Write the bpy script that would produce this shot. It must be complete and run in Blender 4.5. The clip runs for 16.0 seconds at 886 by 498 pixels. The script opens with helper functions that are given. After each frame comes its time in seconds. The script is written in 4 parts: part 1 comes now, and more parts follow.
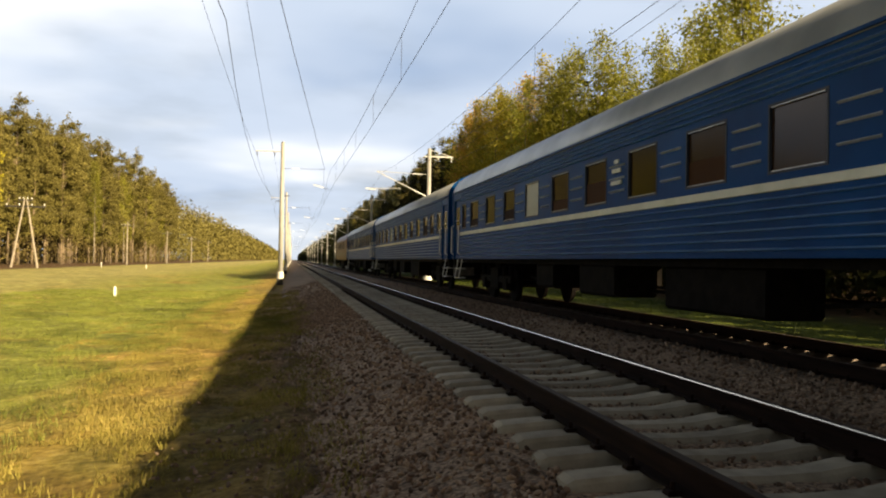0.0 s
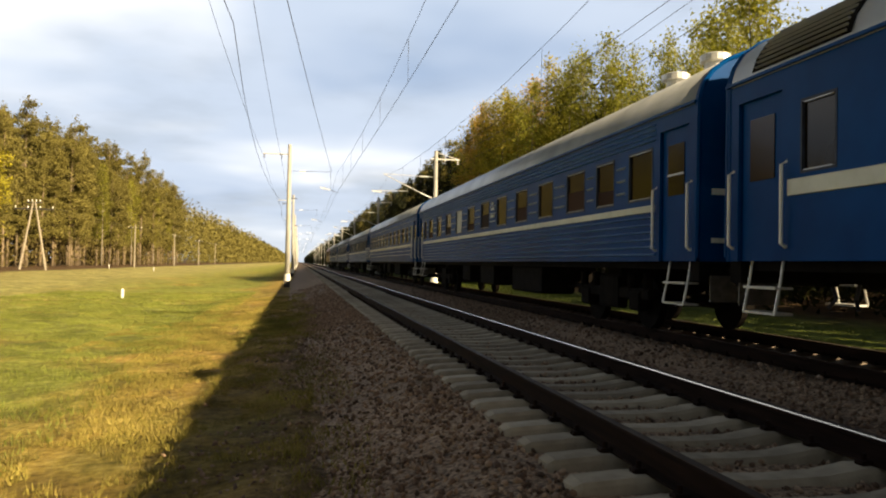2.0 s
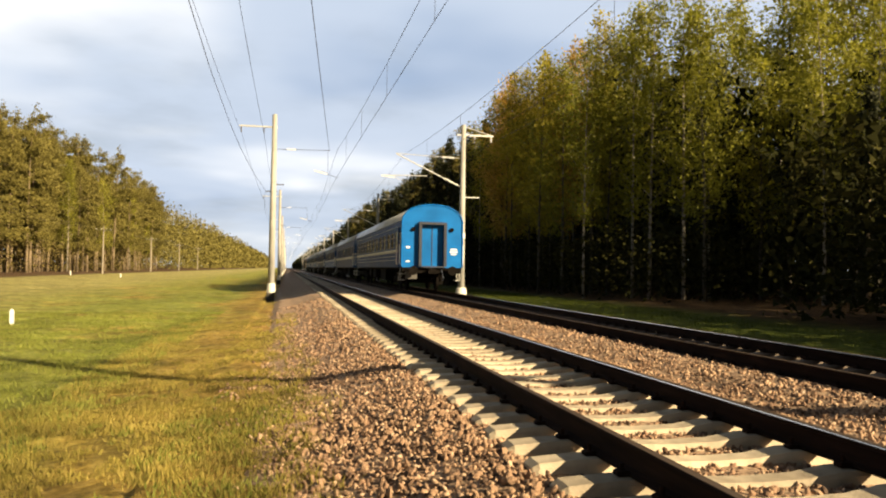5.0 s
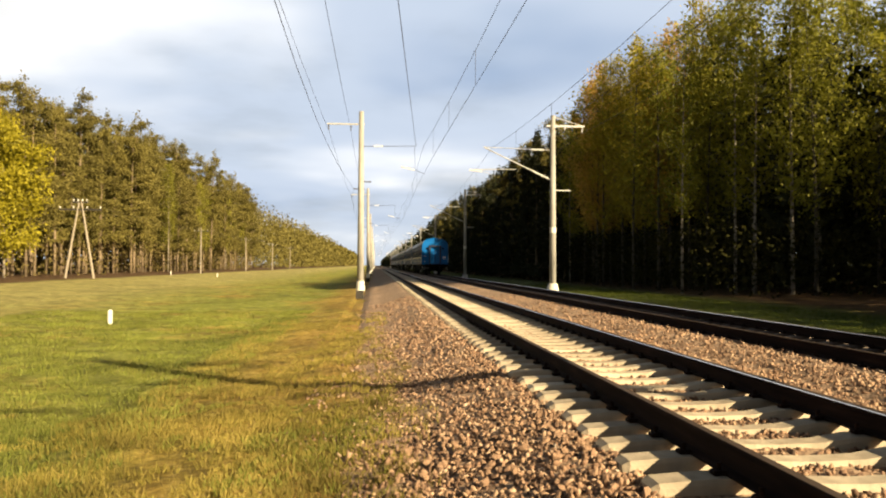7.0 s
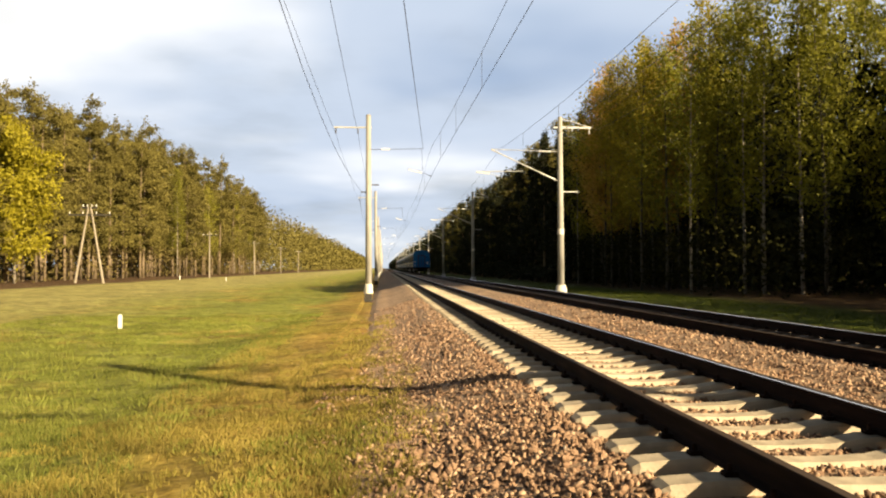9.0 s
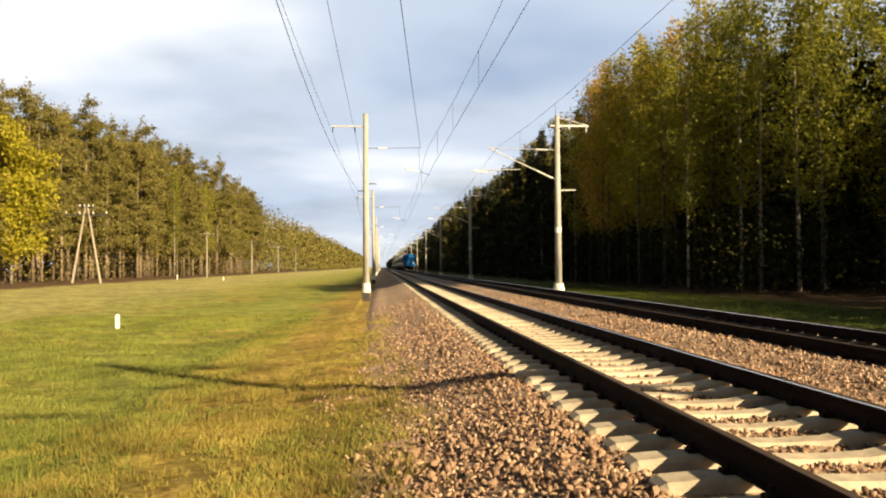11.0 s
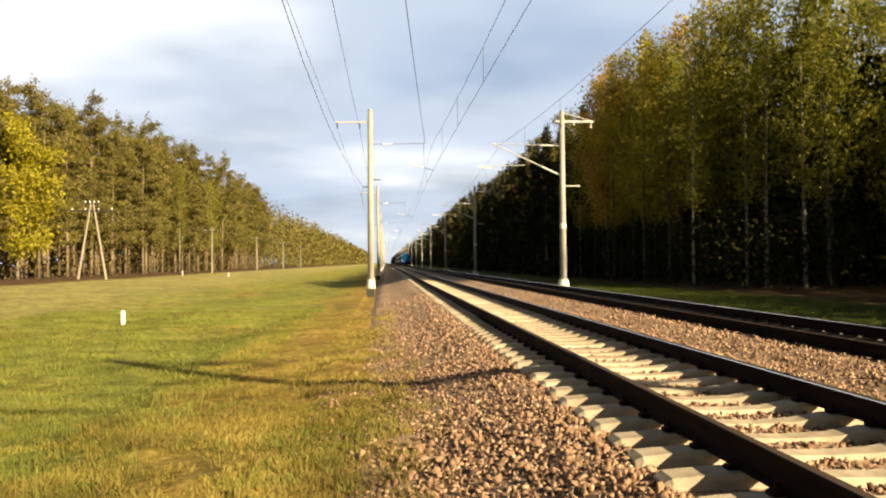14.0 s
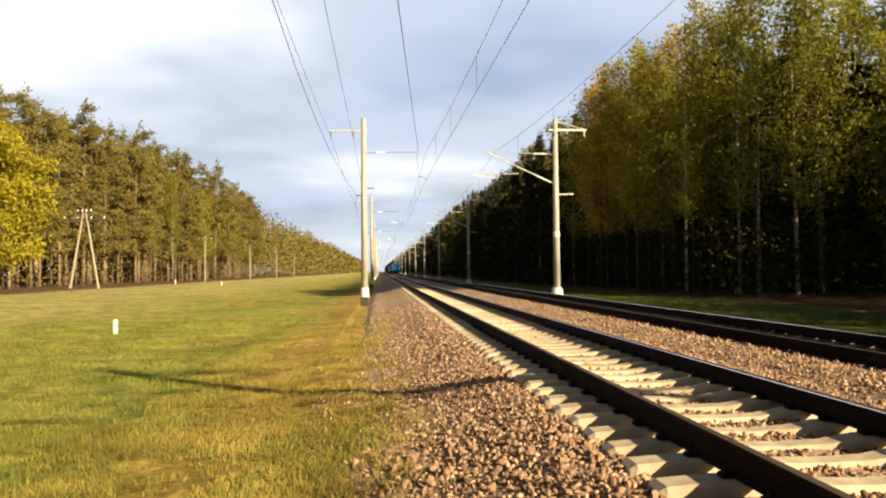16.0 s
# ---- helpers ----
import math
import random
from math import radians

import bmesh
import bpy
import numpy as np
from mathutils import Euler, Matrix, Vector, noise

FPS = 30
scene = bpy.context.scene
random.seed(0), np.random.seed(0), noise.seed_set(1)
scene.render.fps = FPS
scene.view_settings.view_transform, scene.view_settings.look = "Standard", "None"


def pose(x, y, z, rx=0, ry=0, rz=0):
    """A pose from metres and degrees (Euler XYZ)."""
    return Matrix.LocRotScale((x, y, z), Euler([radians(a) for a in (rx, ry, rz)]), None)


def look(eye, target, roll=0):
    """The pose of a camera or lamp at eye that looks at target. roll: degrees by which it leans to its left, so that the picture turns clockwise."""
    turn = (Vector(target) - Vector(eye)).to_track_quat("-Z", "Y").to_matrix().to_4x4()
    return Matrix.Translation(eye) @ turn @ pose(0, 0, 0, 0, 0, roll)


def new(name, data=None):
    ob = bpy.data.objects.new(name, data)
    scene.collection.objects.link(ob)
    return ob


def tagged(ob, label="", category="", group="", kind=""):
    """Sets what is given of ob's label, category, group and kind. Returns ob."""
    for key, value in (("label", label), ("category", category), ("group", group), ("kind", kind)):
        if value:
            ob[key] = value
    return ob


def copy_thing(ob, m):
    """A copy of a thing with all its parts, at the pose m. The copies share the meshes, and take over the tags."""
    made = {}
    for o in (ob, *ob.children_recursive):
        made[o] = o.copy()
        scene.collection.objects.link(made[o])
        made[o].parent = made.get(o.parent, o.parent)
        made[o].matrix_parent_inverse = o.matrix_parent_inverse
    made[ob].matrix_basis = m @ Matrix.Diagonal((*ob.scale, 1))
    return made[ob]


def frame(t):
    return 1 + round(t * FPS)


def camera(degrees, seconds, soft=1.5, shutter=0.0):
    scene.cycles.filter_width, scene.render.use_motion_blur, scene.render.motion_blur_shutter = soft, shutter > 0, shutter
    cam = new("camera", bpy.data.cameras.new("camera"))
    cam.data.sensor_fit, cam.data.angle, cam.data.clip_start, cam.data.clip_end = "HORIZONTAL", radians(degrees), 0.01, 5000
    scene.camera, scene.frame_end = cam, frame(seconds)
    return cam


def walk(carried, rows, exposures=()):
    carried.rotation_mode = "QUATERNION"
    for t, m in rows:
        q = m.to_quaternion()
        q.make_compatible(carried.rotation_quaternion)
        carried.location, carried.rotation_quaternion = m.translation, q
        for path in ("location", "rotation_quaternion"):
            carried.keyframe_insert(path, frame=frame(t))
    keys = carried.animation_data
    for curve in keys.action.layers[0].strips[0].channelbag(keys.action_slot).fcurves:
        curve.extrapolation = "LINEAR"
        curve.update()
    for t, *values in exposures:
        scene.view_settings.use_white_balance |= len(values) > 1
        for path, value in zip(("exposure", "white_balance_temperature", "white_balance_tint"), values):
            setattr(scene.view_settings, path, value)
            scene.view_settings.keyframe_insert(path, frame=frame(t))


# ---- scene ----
cam = camera(60.0, 16.0, soft=2.05)
EYE_Z = 1.09


def held(y, pitch, roll, yaw):
    """The camera beside the line, y metres along it."""
    return pose(0, y, EYE_Z, 90 + pitch, roll, yaw)


walk(cam, [
    (0.0, held(-15.3, 0.97, -0.97, -11.11)),
    (0.5, held(-15.3, 1.09, -0.97, -10.98)),
    (1.0, held(-15.3, 1.0, -0.97, -10.78)),
    (1.5, held(-15.3, 1.0, -0.98, -10.62)),
    (2.0, held(-15.3, 1.15, -1.02, -10.62)),
    (2.5, held(-15.3, 0.99, -1.0, -10.64)),
    (3.0, held(-15.3, 1.2, -0.98, -10.5)),
    (3.2, held(-15.25, 1.28, -0.98, -10.43)),
    (4.25, held(-7.6, 1.45, -0.97, -11.1)),
    (5.3, held(-0.05, 1.6, -0.96, -11.55)),
    (5.5, held(0, 1.54, -0.93, -10.91)),
    (6.0, held(0, 1.11, -0.46, -7.95)),
    (6.5, held(0, 1.37, -0.03, -6.7)),
    (7.0, held(0, 1.22, -0.25, -5.02)),
    (7.5, held(0, 1.3, -0.33, -4.62)),
    (8.0, held(0, 1.34, -0.09, -4.31)),
    (8.5, held(0, 1.36, 0.11, -4.39)),
    (9.0, held(0, 1.4, 0.19, -4.42)),
    (11.5, held(0, 1.29, 0.43, -4.61)),
    (12.0, held(0, 1.34, 0.36, -4.21)),
    (12.5, held(0, 1.24, 0.56, -4.1)),
    (13.0, held(0, 0.91, 0.46, -4.54)),
    (13.5, held(0, 0.75, 0.25, -4.45)),
    (14.0, held(0, 1.0, 0.43, -4.25)),
    (14.5, held(0, 1.24, 0.6, -4.59)),
    (15.0, held(0, 1.47, 0.62, -4.82)),
    (15.5, held(0, 1.5, 0.68, -4.65)),
    (16.0, held(0, 1.62, 0.53, -4.72)),
], exposures=[(0, 1.46), (3.2, 1.46), (5.3, 1.37), (16, 1.42)])

# ---- light: low afternoon sun from behind on the forest side, broken cloud ----
SUN_EL = 25.2
SUN_TO = Vector((-0.70 * math.cos(radians(SUN_EL)), 0.714 * math.cos(radians(SUN_EL)), -math.sin(radians(SUN_EL))))
sun = new("sun", bpy.data.lights.new("sun", "SUN"))
sun.data.energy, sun.data.angle, sun.data.color = 5.0, radians(0.6), (1.0, 0.78, 0.46)
sun.matrix_basis = look((30, -30, 40), Vector((30, -30, 40)) + SUN_TO)


def make_world():
    w = bpy.data.worlds.new("sky")
    scene.world = w
    w.use_nodes = True
    nt = w.node_tree
    N, L = nt.nodes, nt.links
    N.clear()
    out, bg = N.new("ShaderNodeOutputWorld"), N.new("ShaderNodeBackground")
    sky = N.new("ShaderNodeTexSky")
    sky.sky_type, sky.sun_disc = "NISHITA", False
    sky.sun_elevation, sky.sun_rotation = radians(SUN_EL), radians(135)
    sky.air_density, sky.dust_density = 1.2, 2.0
    tc = N.new("ShaderNodeTexCoord")
    sep = N.new("ShaderNodeSeparateXYZ")
    L.new(tc.outputs["Generated"], sep.inputs[0])

    def math_node(op, a, b):
        n = N.new("ShaderNodeMath")
        n.operation = op
        for i, v in enumerate((a, b)):
            if isinstance(v, (int, float)):
                n.inputs[i].default_value = v
            else:
                L.new(v, n.inputs[i])
        return n.outputs[0]
    up = math_node("ADD", math_node("MAXIMUM", sep.outputs["Z"], 0.0), 0.14)
    comb = N.new("ShaderNodeCombineXYZ")
    L.new(math_node("DIVIDE", sep.outputs["X"], up), comb.inputs[0])
    L.new(math_node("DIVIDE", sep.outputs["Y"], up), comb.inputs[1])

    def noise_node(scale, detail, rough, shift):
        m = N.new("ShaderNodeMapping")
        m.inputs["Location"].default_value = shift
        m.inputs["Scale"].default_value = (-1, 1, 1)
        L.new(comb.outputs[0], m.inputs[0])
        n = N.new("ShaderNodeTexNoise")
        n.inputs["Scale"].default_value, n.inputs["Detail"].default_value, n.inputs["Roughness"].default_value = scale, detail, rough
        L.new(m.outputs[0], n.inputs["Vector"])
        return n.outputs["Fac"]

    def ramp(fac, stops):
        r = N.new("ShaderNodeValToRGB")
        r.color_ramp.interpolation = "EASE"
        while len(r.color_ramp.elements) < len(stops):
            r.color_ramp.elements.new(0.5)
        for e, (p, c) in zip(r.color_ramp.elements, stops):
            e.position, e.color = p, (*c, 1)
        L.new(fac, r.inputs[0])
        return r.outputs[0]

    def mix(fac, a, b):
        n = N.new("ShaderNodeMix")
        n.data_type = "RGBA"
        L.new(fac, n.inputs["Factor"])
        for k, v in ((6, a), (7, b)):
            L.new(v, n.inputs[k])
        return n.outputs[2]
    lift = math_node("MULTIPLY", math_node("SUBTRACT", math_node("MINIMUM", sep.outputs["Z"], 0.4), 0.19), 0.85)
    tone = ramp(math_node("ADD", noise_node(0.42, 4, 0.45, (3.1, 1.7, 0)), lift), [(0.36, (0.145, 0.19, 0.265)), (0.48, (0.245, 0.28, 0.335)), (0.63, (0.49, 0.485, 0.48))])
    scaled = N.new("ShaderNodeVectorMath")
    scaled.operation = "MULTIPLY"
    scaled.inputs[1].default_value = (0.0205, 0.0175, 0.0135)
    L.new(sky.outputs[0], scaled.inputs[0])
    cover = ramp(noise_node(0.9, 5, 0.55, (0.4, 5.2, 0)), [(0.32, (0.75, 0.75, 0.75)), (0.55, (1, 1, 1))])
    high = N.new("ShaderNodeMapRange")
    high.interpolation_type = "SMOOTHSTEP"
    high.inputs["From Min"].default_value, high.inputs["From Max"].default_value = 0.335, 0.45
    high.inputs["To Min"].default_value, high.inputs["To Max"].default_value = 1.0, 0.04
    L.new(sep.outputs["Z"], high.inputs["Value"])
    # the cloud lies ahead; round the sun and overhead the sky is clear
    bank = N.new("ShaderNodeMapRange")
    bank.interpolation_type = "SMOOTHSTEP"
    bank.inputs["From Min"].default_value, bank.inputs["From Max"].default_value = -0.05, 0.75
    bank.inputs["To Min"].default_value, bank.inputs["To Max"].default_value = 0.08, 1.0
    L.new(sep.outputs["Y"], bank.inputs["Value"])
    cloud = math_node("MULTIPLY", math_node("MULTIPLY", cover, high.outputs[0]), bank.outputs[0])
    col = mix(cloud, scaled.outputs[0], tone)
    low = N.new("ShaderNodeMapRange")
    low.interpolation_type = "SMOOTHSTEP"
    low.inputs["From Min"].default_value, low.inputs["From Max"].default_value = -0.02, 0.11
    low.inputs["To Min"].default_value, low.inputs["To Max"].default_value = 0.85, 0.0
    L.new(sep.outputs["Z"], low.inputs["Value"])
    haze = N.new("ShaderNodeRGB")
    haze.outputs[0].default_value = (0.29, 0.31, 0.33, 1)
    col = mix(low.outputs[0], col, haze.outputs[0])
    L.new(col, bg.inputs["Color"])
    bg.inputs["Strength"].default_value = 1.0
    L.new(bg.outputs[0], out.inputs[0])


make_world()


# ---- materials ----
def material(name, stops, scale=4.0, detail=6, rough=0.8, metal=0.0, bump=0.0, bump_scale=None, spread=None, island=0.0, obrandom=0.0,
             coat=0.0, stretch=(1, 1, 1), translucent=0.0, spec=0.5):
    """Colour from a noise through stops of (position, colour); spread adds a second, larger noise that darkens and lightens."""
    m = bpy.data.materials.new(name)
    m.use_nodes = True
    N, L = m.node_tree.nodes, m.node_tree.links
    b = N["Principled BSDF"]
    b.inputs["Roughness"].default_value, b.inputs["Metallic"].default_value = rough, metal
    b.inputs["Coat Weight"].default_value = coat
    b.inputs["Specular IOR Level"].default_value = spec
    geo = N.new("ShaderNodeNewGeometry")
    tc = N.new("ShaderNodeTexCoord")
    mp = N.new("ShaderNodeMapping")
    mp.inputs["Scale"].default_value = stretch
    L.new(tc.outputs["Object"], mp.inputs[0])
    n = N.new("ShaderNodeTexNoise")
    n.inputs["Scale"].default_value, n.inputs["Detail"].default_value = scale, detail
    L.new(mp.outputs[0], n.inputs["Vector"])
    r = N.new("ShaderNodeValToRGB")
    while len(r.color_ramp.elements) < len(stops):
        r.color_ramp.elements.new(0.5)
    for e, (p, c) in zip(r.color_ramp.elements, stops):
        e.position, e.color = p, (*c, 1)
    fac = n.outputs["Fac"]
    for amount, source in ((island, geo.outputs["Random Per Island"]), (obrandom, None)):
        if amount:
            if source is None:
                source = N.new("ShaderNodeObjectInfo").outputs["Random"]
            mx = N.new("ShaderNodeMix")
            mx.inputs["Factor"].default_value = amount
            L.new(fac, mx.inputs[2])
            L.new(source, mx.inputs[3])
            fac = mx.outputs[0]
    L.new(fac, r.inputs[0])
    col = r.outputs[0]
    if spread:
        n2 = N.new("ShaderNodeTexNoise")
        n2.inputs["Scale"].default_value, n2.inputs["Detail"].default_value = spread[0], 3
        L.new(mp.outputs[0], n2.inputs["Vector"])
        hs = N.new("ShaderNodeHueSaturation")
        mr = N.new("ShaderNodeMapRange")
        mr.inputs["From Min"].default_value, mr.inputs["From Max"].default_value = 0.3, 0.7
        mr.inputs["To Min"].default_value, mr.inputs["To Max"].default_value = 1 - spread[1], 1 + spread[1]
        L.new(n2.outputs["Fac"], mr.inputs["Value"])
        L.new(mr.outputs[0], hs.inputs["Value"])
        L.new(col, hs.inputs["Color"])
        col = hs.outputs[0]
    L.new(col, b.inputs["Base Color"])
    if bump:
        n3 = N.new("ShaderNodeTexNoise")
        n3.inputs["Scale"].default_value, n3.inputs["Detail"].default_value = bump_scale or scale * 4, 5
        L.new(mp.outputs[0], n3.inputs["Vector"])
        bp = N.new("ShaderNodeBump")
        bp.inputs["Strength"].default_value, bp.inputs["Distance"].default_value = bump, 0.02
        L.new(n3.outputs["Fac"], bp.inputs["Height"])
        L.new(bp.outputs[0], b.inputs["Normal"])
    if translucent:
        tr = N.new("ShaderNodeBsdfTranslucent")
        L.new(col, tr.inputs["Color"])
        ms = N.new("ShaderNodeMixShader")
        ms.inputs[0].default_value = translucent
        L.new(b.outputs[0], ms.inputs[1])
        L.new(tr.outputs[0], ms.inputs[2])
        L.new(ms.outputs[0], N["Material Output"].inputs[0])
    return m


BALLAST = material("crushed stone bed", [(0.32, (0.07, 0.048, 0.033)), (0.5, (0.30, 0.20, 0.13)), (0.68, (0.52, 0.37, 0.25))], 26, 6, 0.9, bump=0.55, bump_scale=30, spread=(0.5, 0.25))
STONE = material("crushed granite", [(0.05, (0.045, 0.027, 0.018)), (0.4, (0.20, 0.118, 0.075)), (0.7, (0.36, 0.235, 0.15)), (0.88, (0.46, 0.33, 0.23)), (0.95, (0.64, 0.60, 0.54))], 9, 3, 0.85, bump=0.4, bump_scale=60, island=0.75)
CONCRETE = material("weathered concrete", [(0.3, (0.28, 0.235, 0.175)), (0.6, (0.45, 0.385, 0.29)), (0.8, (0.55, 0.48, 0.37))], 6, 8, 0.85, bump=0.35, bump_scale=45, spread=(1.3, 0.15), obrandom=0.35)
# Dark copy of the concrete: the far track's shade is in its colour.
SHADE_CONCRETE = material("oil-stained concrete", [(0.3, (0.06, 0.045, 0.035)), (0.6, (0.13, 0.10, 0.08)), (0.8, (0.20, 0.16, 0.13))], 6, 8, 0.85, bump=0.35, bump_scale=45, spread=(1.3, 0.2), obrandom=0.35)
POLE_C = material("pale concrete", [(0.3, (0.27, 0.265, 0.25)), (0.7, (0.41, 0.405, 0.385))], 3, 8, 0.8, bump=0.2, stretch=(1, 1, 0.3), spread=(0.5, 0.12))
WHITEWASH = material("whitewash", [(0.3, (0.62, 0.60, 0.56)), (0.7, (0.80, 0.79, 0.75))], 7, 6, 0.8, bump=0.1)
TAR = material("tarred concrete", [(0.3, (0.02, 0.018, 0.016)), (0.7, (0.05, 0.045, 0.04))], 8, 5, 0.8, bump=0.2)
RUST = material("rusty rail steel", [(0.3, (0.008, 0.004, 0.003)), (0.6, (0.02, 0.010, 0.007)), (0.8, (0.04, 0.02, 0.013))], 14, 6, 0.85, 0.0, spec=0.08, bump=0.2, stretch=(1, 0.1, 1))
STEEL = material("polished rail corner", [(0.3, (0.55, 0.53, 0.50)), (0.7, (0.70, 0.68, 0.65))], 5, 3, 0.22, 1.0, stretch=(4, 0.05, 1))
WORN = material("worn rail head", [(0.3, (0.05, 0.034, 0.026)), (0.7, (0.10, 0.075, 0.06))], 5, 4, 0.6, 0.25, spec=0.2, stretch=(4, 0.05, 1))
GALV = material("galvanised steel", [(0.3, (0.45, 0.45, 0.44)), (0.7, (0.62, 0.62, 0.60))], 9, 4, 0.5, 0.5)
DARKSTEEL = material("dark oxidised steel", [(0.3, (0.06, 0.06, 0.06)), (0.7, (0.12, 0.115, 0.11))], 9, 4, 0.6, 0.5)
PORCELAIN = material("white porcelain", [(0.3, (0.80, 0.81, 0.82)), (0.7, (0.88, 0.88, 0.88))], 5, 2, 0.2, coat=0.5)
WIRE = material("oxidised copper wire", [(0.3, (0.035, 0.035, 0.035)), (0.7, (0.07, 0.065, 0.06))], 3, 2, 0.6, 0.4)
BLUE = material("blue coach paint", [(0.3, (0.0004, 0.040, 0.17)), (0.7, (0.0008, 0.056, 0.22))], 1.5, 5, 0.40, coat=0.0, spec=0.05, spread=(0.4, 0.2), bump=0.03, bump_scale=3)
# Brighter copy of the coach blue: sunlight on the end put into colour.
BLUE_SUNLIT = material("bright blue coach end paint", [(0.3, (0.004, 0.105, 0.36)), (0.7, (0.006, 0.135, 0.44))], 1.5, 5, 0.4, spec=0.2, spread=(0.7, 0.2))
ROOF_G = material("grey painted roof", [(0.3, (0.32, 0.34, 0.36)), (0.7, (0.46, 0.48, 0.50))], 1.2, 6, 0.4, 0.15, spread=(0.3, 0.2), bump=0.05)
CREAM = material("cream stripe paint", [(0.3, (0.56, 0.58, 0.48)), (0.7, (0.68, 0.69, 0.60))], 4, 5, 0.4, spread=(0.6, 0.12))
# Opaque panes: the dim brown interior is put into their colour.
GLASS = material("dark tinted window", [(0.3, (0.012, 0.009, 0.007)), (0.7, (0.035, 0.02, 0.014))], 1.1, 3, 0.12, obrandom=0.5, spec=0.16)
PALE = material("frosted window", [(0.3, (0.42, 0.45, 0.42)), (0.7, (0.52, 0.55, 0.50))], 1.3, 3, 0.25)
ALU = material("window frame aluminium", [(0.3, (0.30, 0.31, 0.32)), (0.7, (0.42, 0.43, 0.44))], 5, 3, 0.4, 0.6)
# Bead paints kept paler: worn, with the sky's highlights put into the colour.
BEAD = material("worn blue bead paint", [(0.3, (0.06, 0.16, 0.36)), (0.7, (0.17, 0.29, 0.50))], 3, 5, 0.35, stretch=(1, 0.3, 1))
BEAD_PALE = material("pale worn bead", [(0.3, (0.38, 0.42, 0.46)), (0.7, (0.55, 0.58, 0.60))], 3, 5, 0.5, stretch=(1, 0.3, 1))
TRANSOM = material("pale brown curtain rail", [(0.3, (0.22, 0.18, 0.14)), (0.7, (0.34, 0.29, 0.24))], 4, 4, 0.6)
# Grimy black, deepened: the shade beneath the train is put into the colour.
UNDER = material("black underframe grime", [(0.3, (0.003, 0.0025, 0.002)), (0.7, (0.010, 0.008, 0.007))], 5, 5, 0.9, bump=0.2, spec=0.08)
RUBBER = material("dark rubber bellows", [(0.3, (0.015, 0.02, 0.035)), (0.7, (0.03, 0.04, 0.07))], 5, 4, 0.7)
LOCO_R = material("brick red locomotive paint", [(0.3, (0.12, 0.035, 0.018)), (0.7, (0.17, 0.05, 0.025))], 1.5, 5, 0.4, spread=(0.5, 0.2))
LOCO_Y = material("ochre locomotive band", [(0.3, (0.13, 0.055, 0.022)), (0.7, (0.18, 0.08, 0.03))], 2, 4, 0.4)
WHITE = material("white paint", [(0.3, (0.74, 0.74, 0.72)), (0.7, (0.82, 0.82, 0.80))], 5, 4, 0.5)
POST_WOOD = material("weathered pole timber", [(0.3, (0.20, 0.17, 0.13)), (0.7, (0.36, 0.32, 0.26))], 5, 7, 0.85, bump=0.3, stretch=(3, 3, 0.3))
PINE_BARK = material("pine bark", [(0.3, (0.09, 0.07, 0.045)), (0.55, (0.20, 0.15, 0.095)), (0.8, (0.32, 0.25, 0.165))], 5, 6, 0.9, bump=0.5, stretch=(2, 2, 0.4), obrandom=0.2)
BIRCH_BARK = material("birch bark", [(0.34, (0.03, 0.026, 0.022)), (0.44, (0.22, 0.19, 0.155)), (0.7, (0.40, 0.36, 0.30))], 3.2, 6, 0.8, bump=0.2, stretch=(1, 1, 1.8))
GREY_BARK = material("grey aspen bark", [(0.3, (0.04, 0.034, 0.026)), (0.7, (0.10, 0.086, 0.064))], 4, 6, 0.85, bump=0.3)
NEEDLE = material("pine needles", [(0.0, (0.065, 0.058, 0.015)), (0.5, (0.14, 0.122, 0.031)), (1.0, (0.23, 0.195, 0.052))], 0.8, 3, 0.7, island=0.6, obrandom=0.25, translucent=0.15, spec=0.2)
# Dark conifer needles, with the wood's inner shade put into the colour.
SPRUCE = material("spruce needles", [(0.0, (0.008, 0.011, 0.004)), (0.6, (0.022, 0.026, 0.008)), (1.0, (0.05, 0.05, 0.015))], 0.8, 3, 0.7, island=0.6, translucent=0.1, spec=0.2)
LEAF = material("young birch leaves", [(0.0, (0.12, 0.125, 0.014)), (0.5, (0.27, 0.27, 0.030)), (1.0, (0.44, 0.41, 0.06))], 0.8, 3, 0.6, island=0.6, obrandom=0.25, translucent=0.5, spec=0.3)
LEAF_Y = material("yellow-green spring leaves", [(0.0, (0.18, 0.165, 0.010)), (0.5, (0.32, 0.285, 0.018)), (1.0, (0.44, 0.39, 0.035))], 0.8, 3, 0.6, island=0.6, translucent=0.35, spec=0.3)
LEAF_YG = material("ochre-green spring leaves", [(0.0, (0.20, 0.17, 0.015)), (0.5, (0.36, 0.31, 0.03)), (1.0, (0.48, 0.41, 0.05))], 0.8, 3, 0.6, island=0.6, translucent=0.45, spec=0.3)
LEAF_O = material("ochre spring leaves", [(0.0, (0.36, 0.22, 0.04)), (0.5, (0.58, 0.37, 0.07)), (1.0, (0.68, 0.48, 0.11))], 0.8, 3, 0.6, island=0.6, translucent=0.5, spec=0.3)
# Near-black leaves: the shade beneath the birches is put into their colour.
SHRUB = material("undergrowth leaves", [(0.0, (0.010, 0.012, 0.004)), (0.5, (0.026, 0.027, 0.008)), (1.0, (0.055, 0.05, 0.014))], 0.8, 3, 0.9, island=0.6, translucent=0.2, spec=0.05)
CURTAIN = material("brown window curtain", [(0.3, (0.028, 0.013, 0.007)), (0.7, (0.06, 0.028, 0.013))], 6, 3, 0.8, stretch=(1, 6, 0.3), obrandom=0.5, spec=0.1)
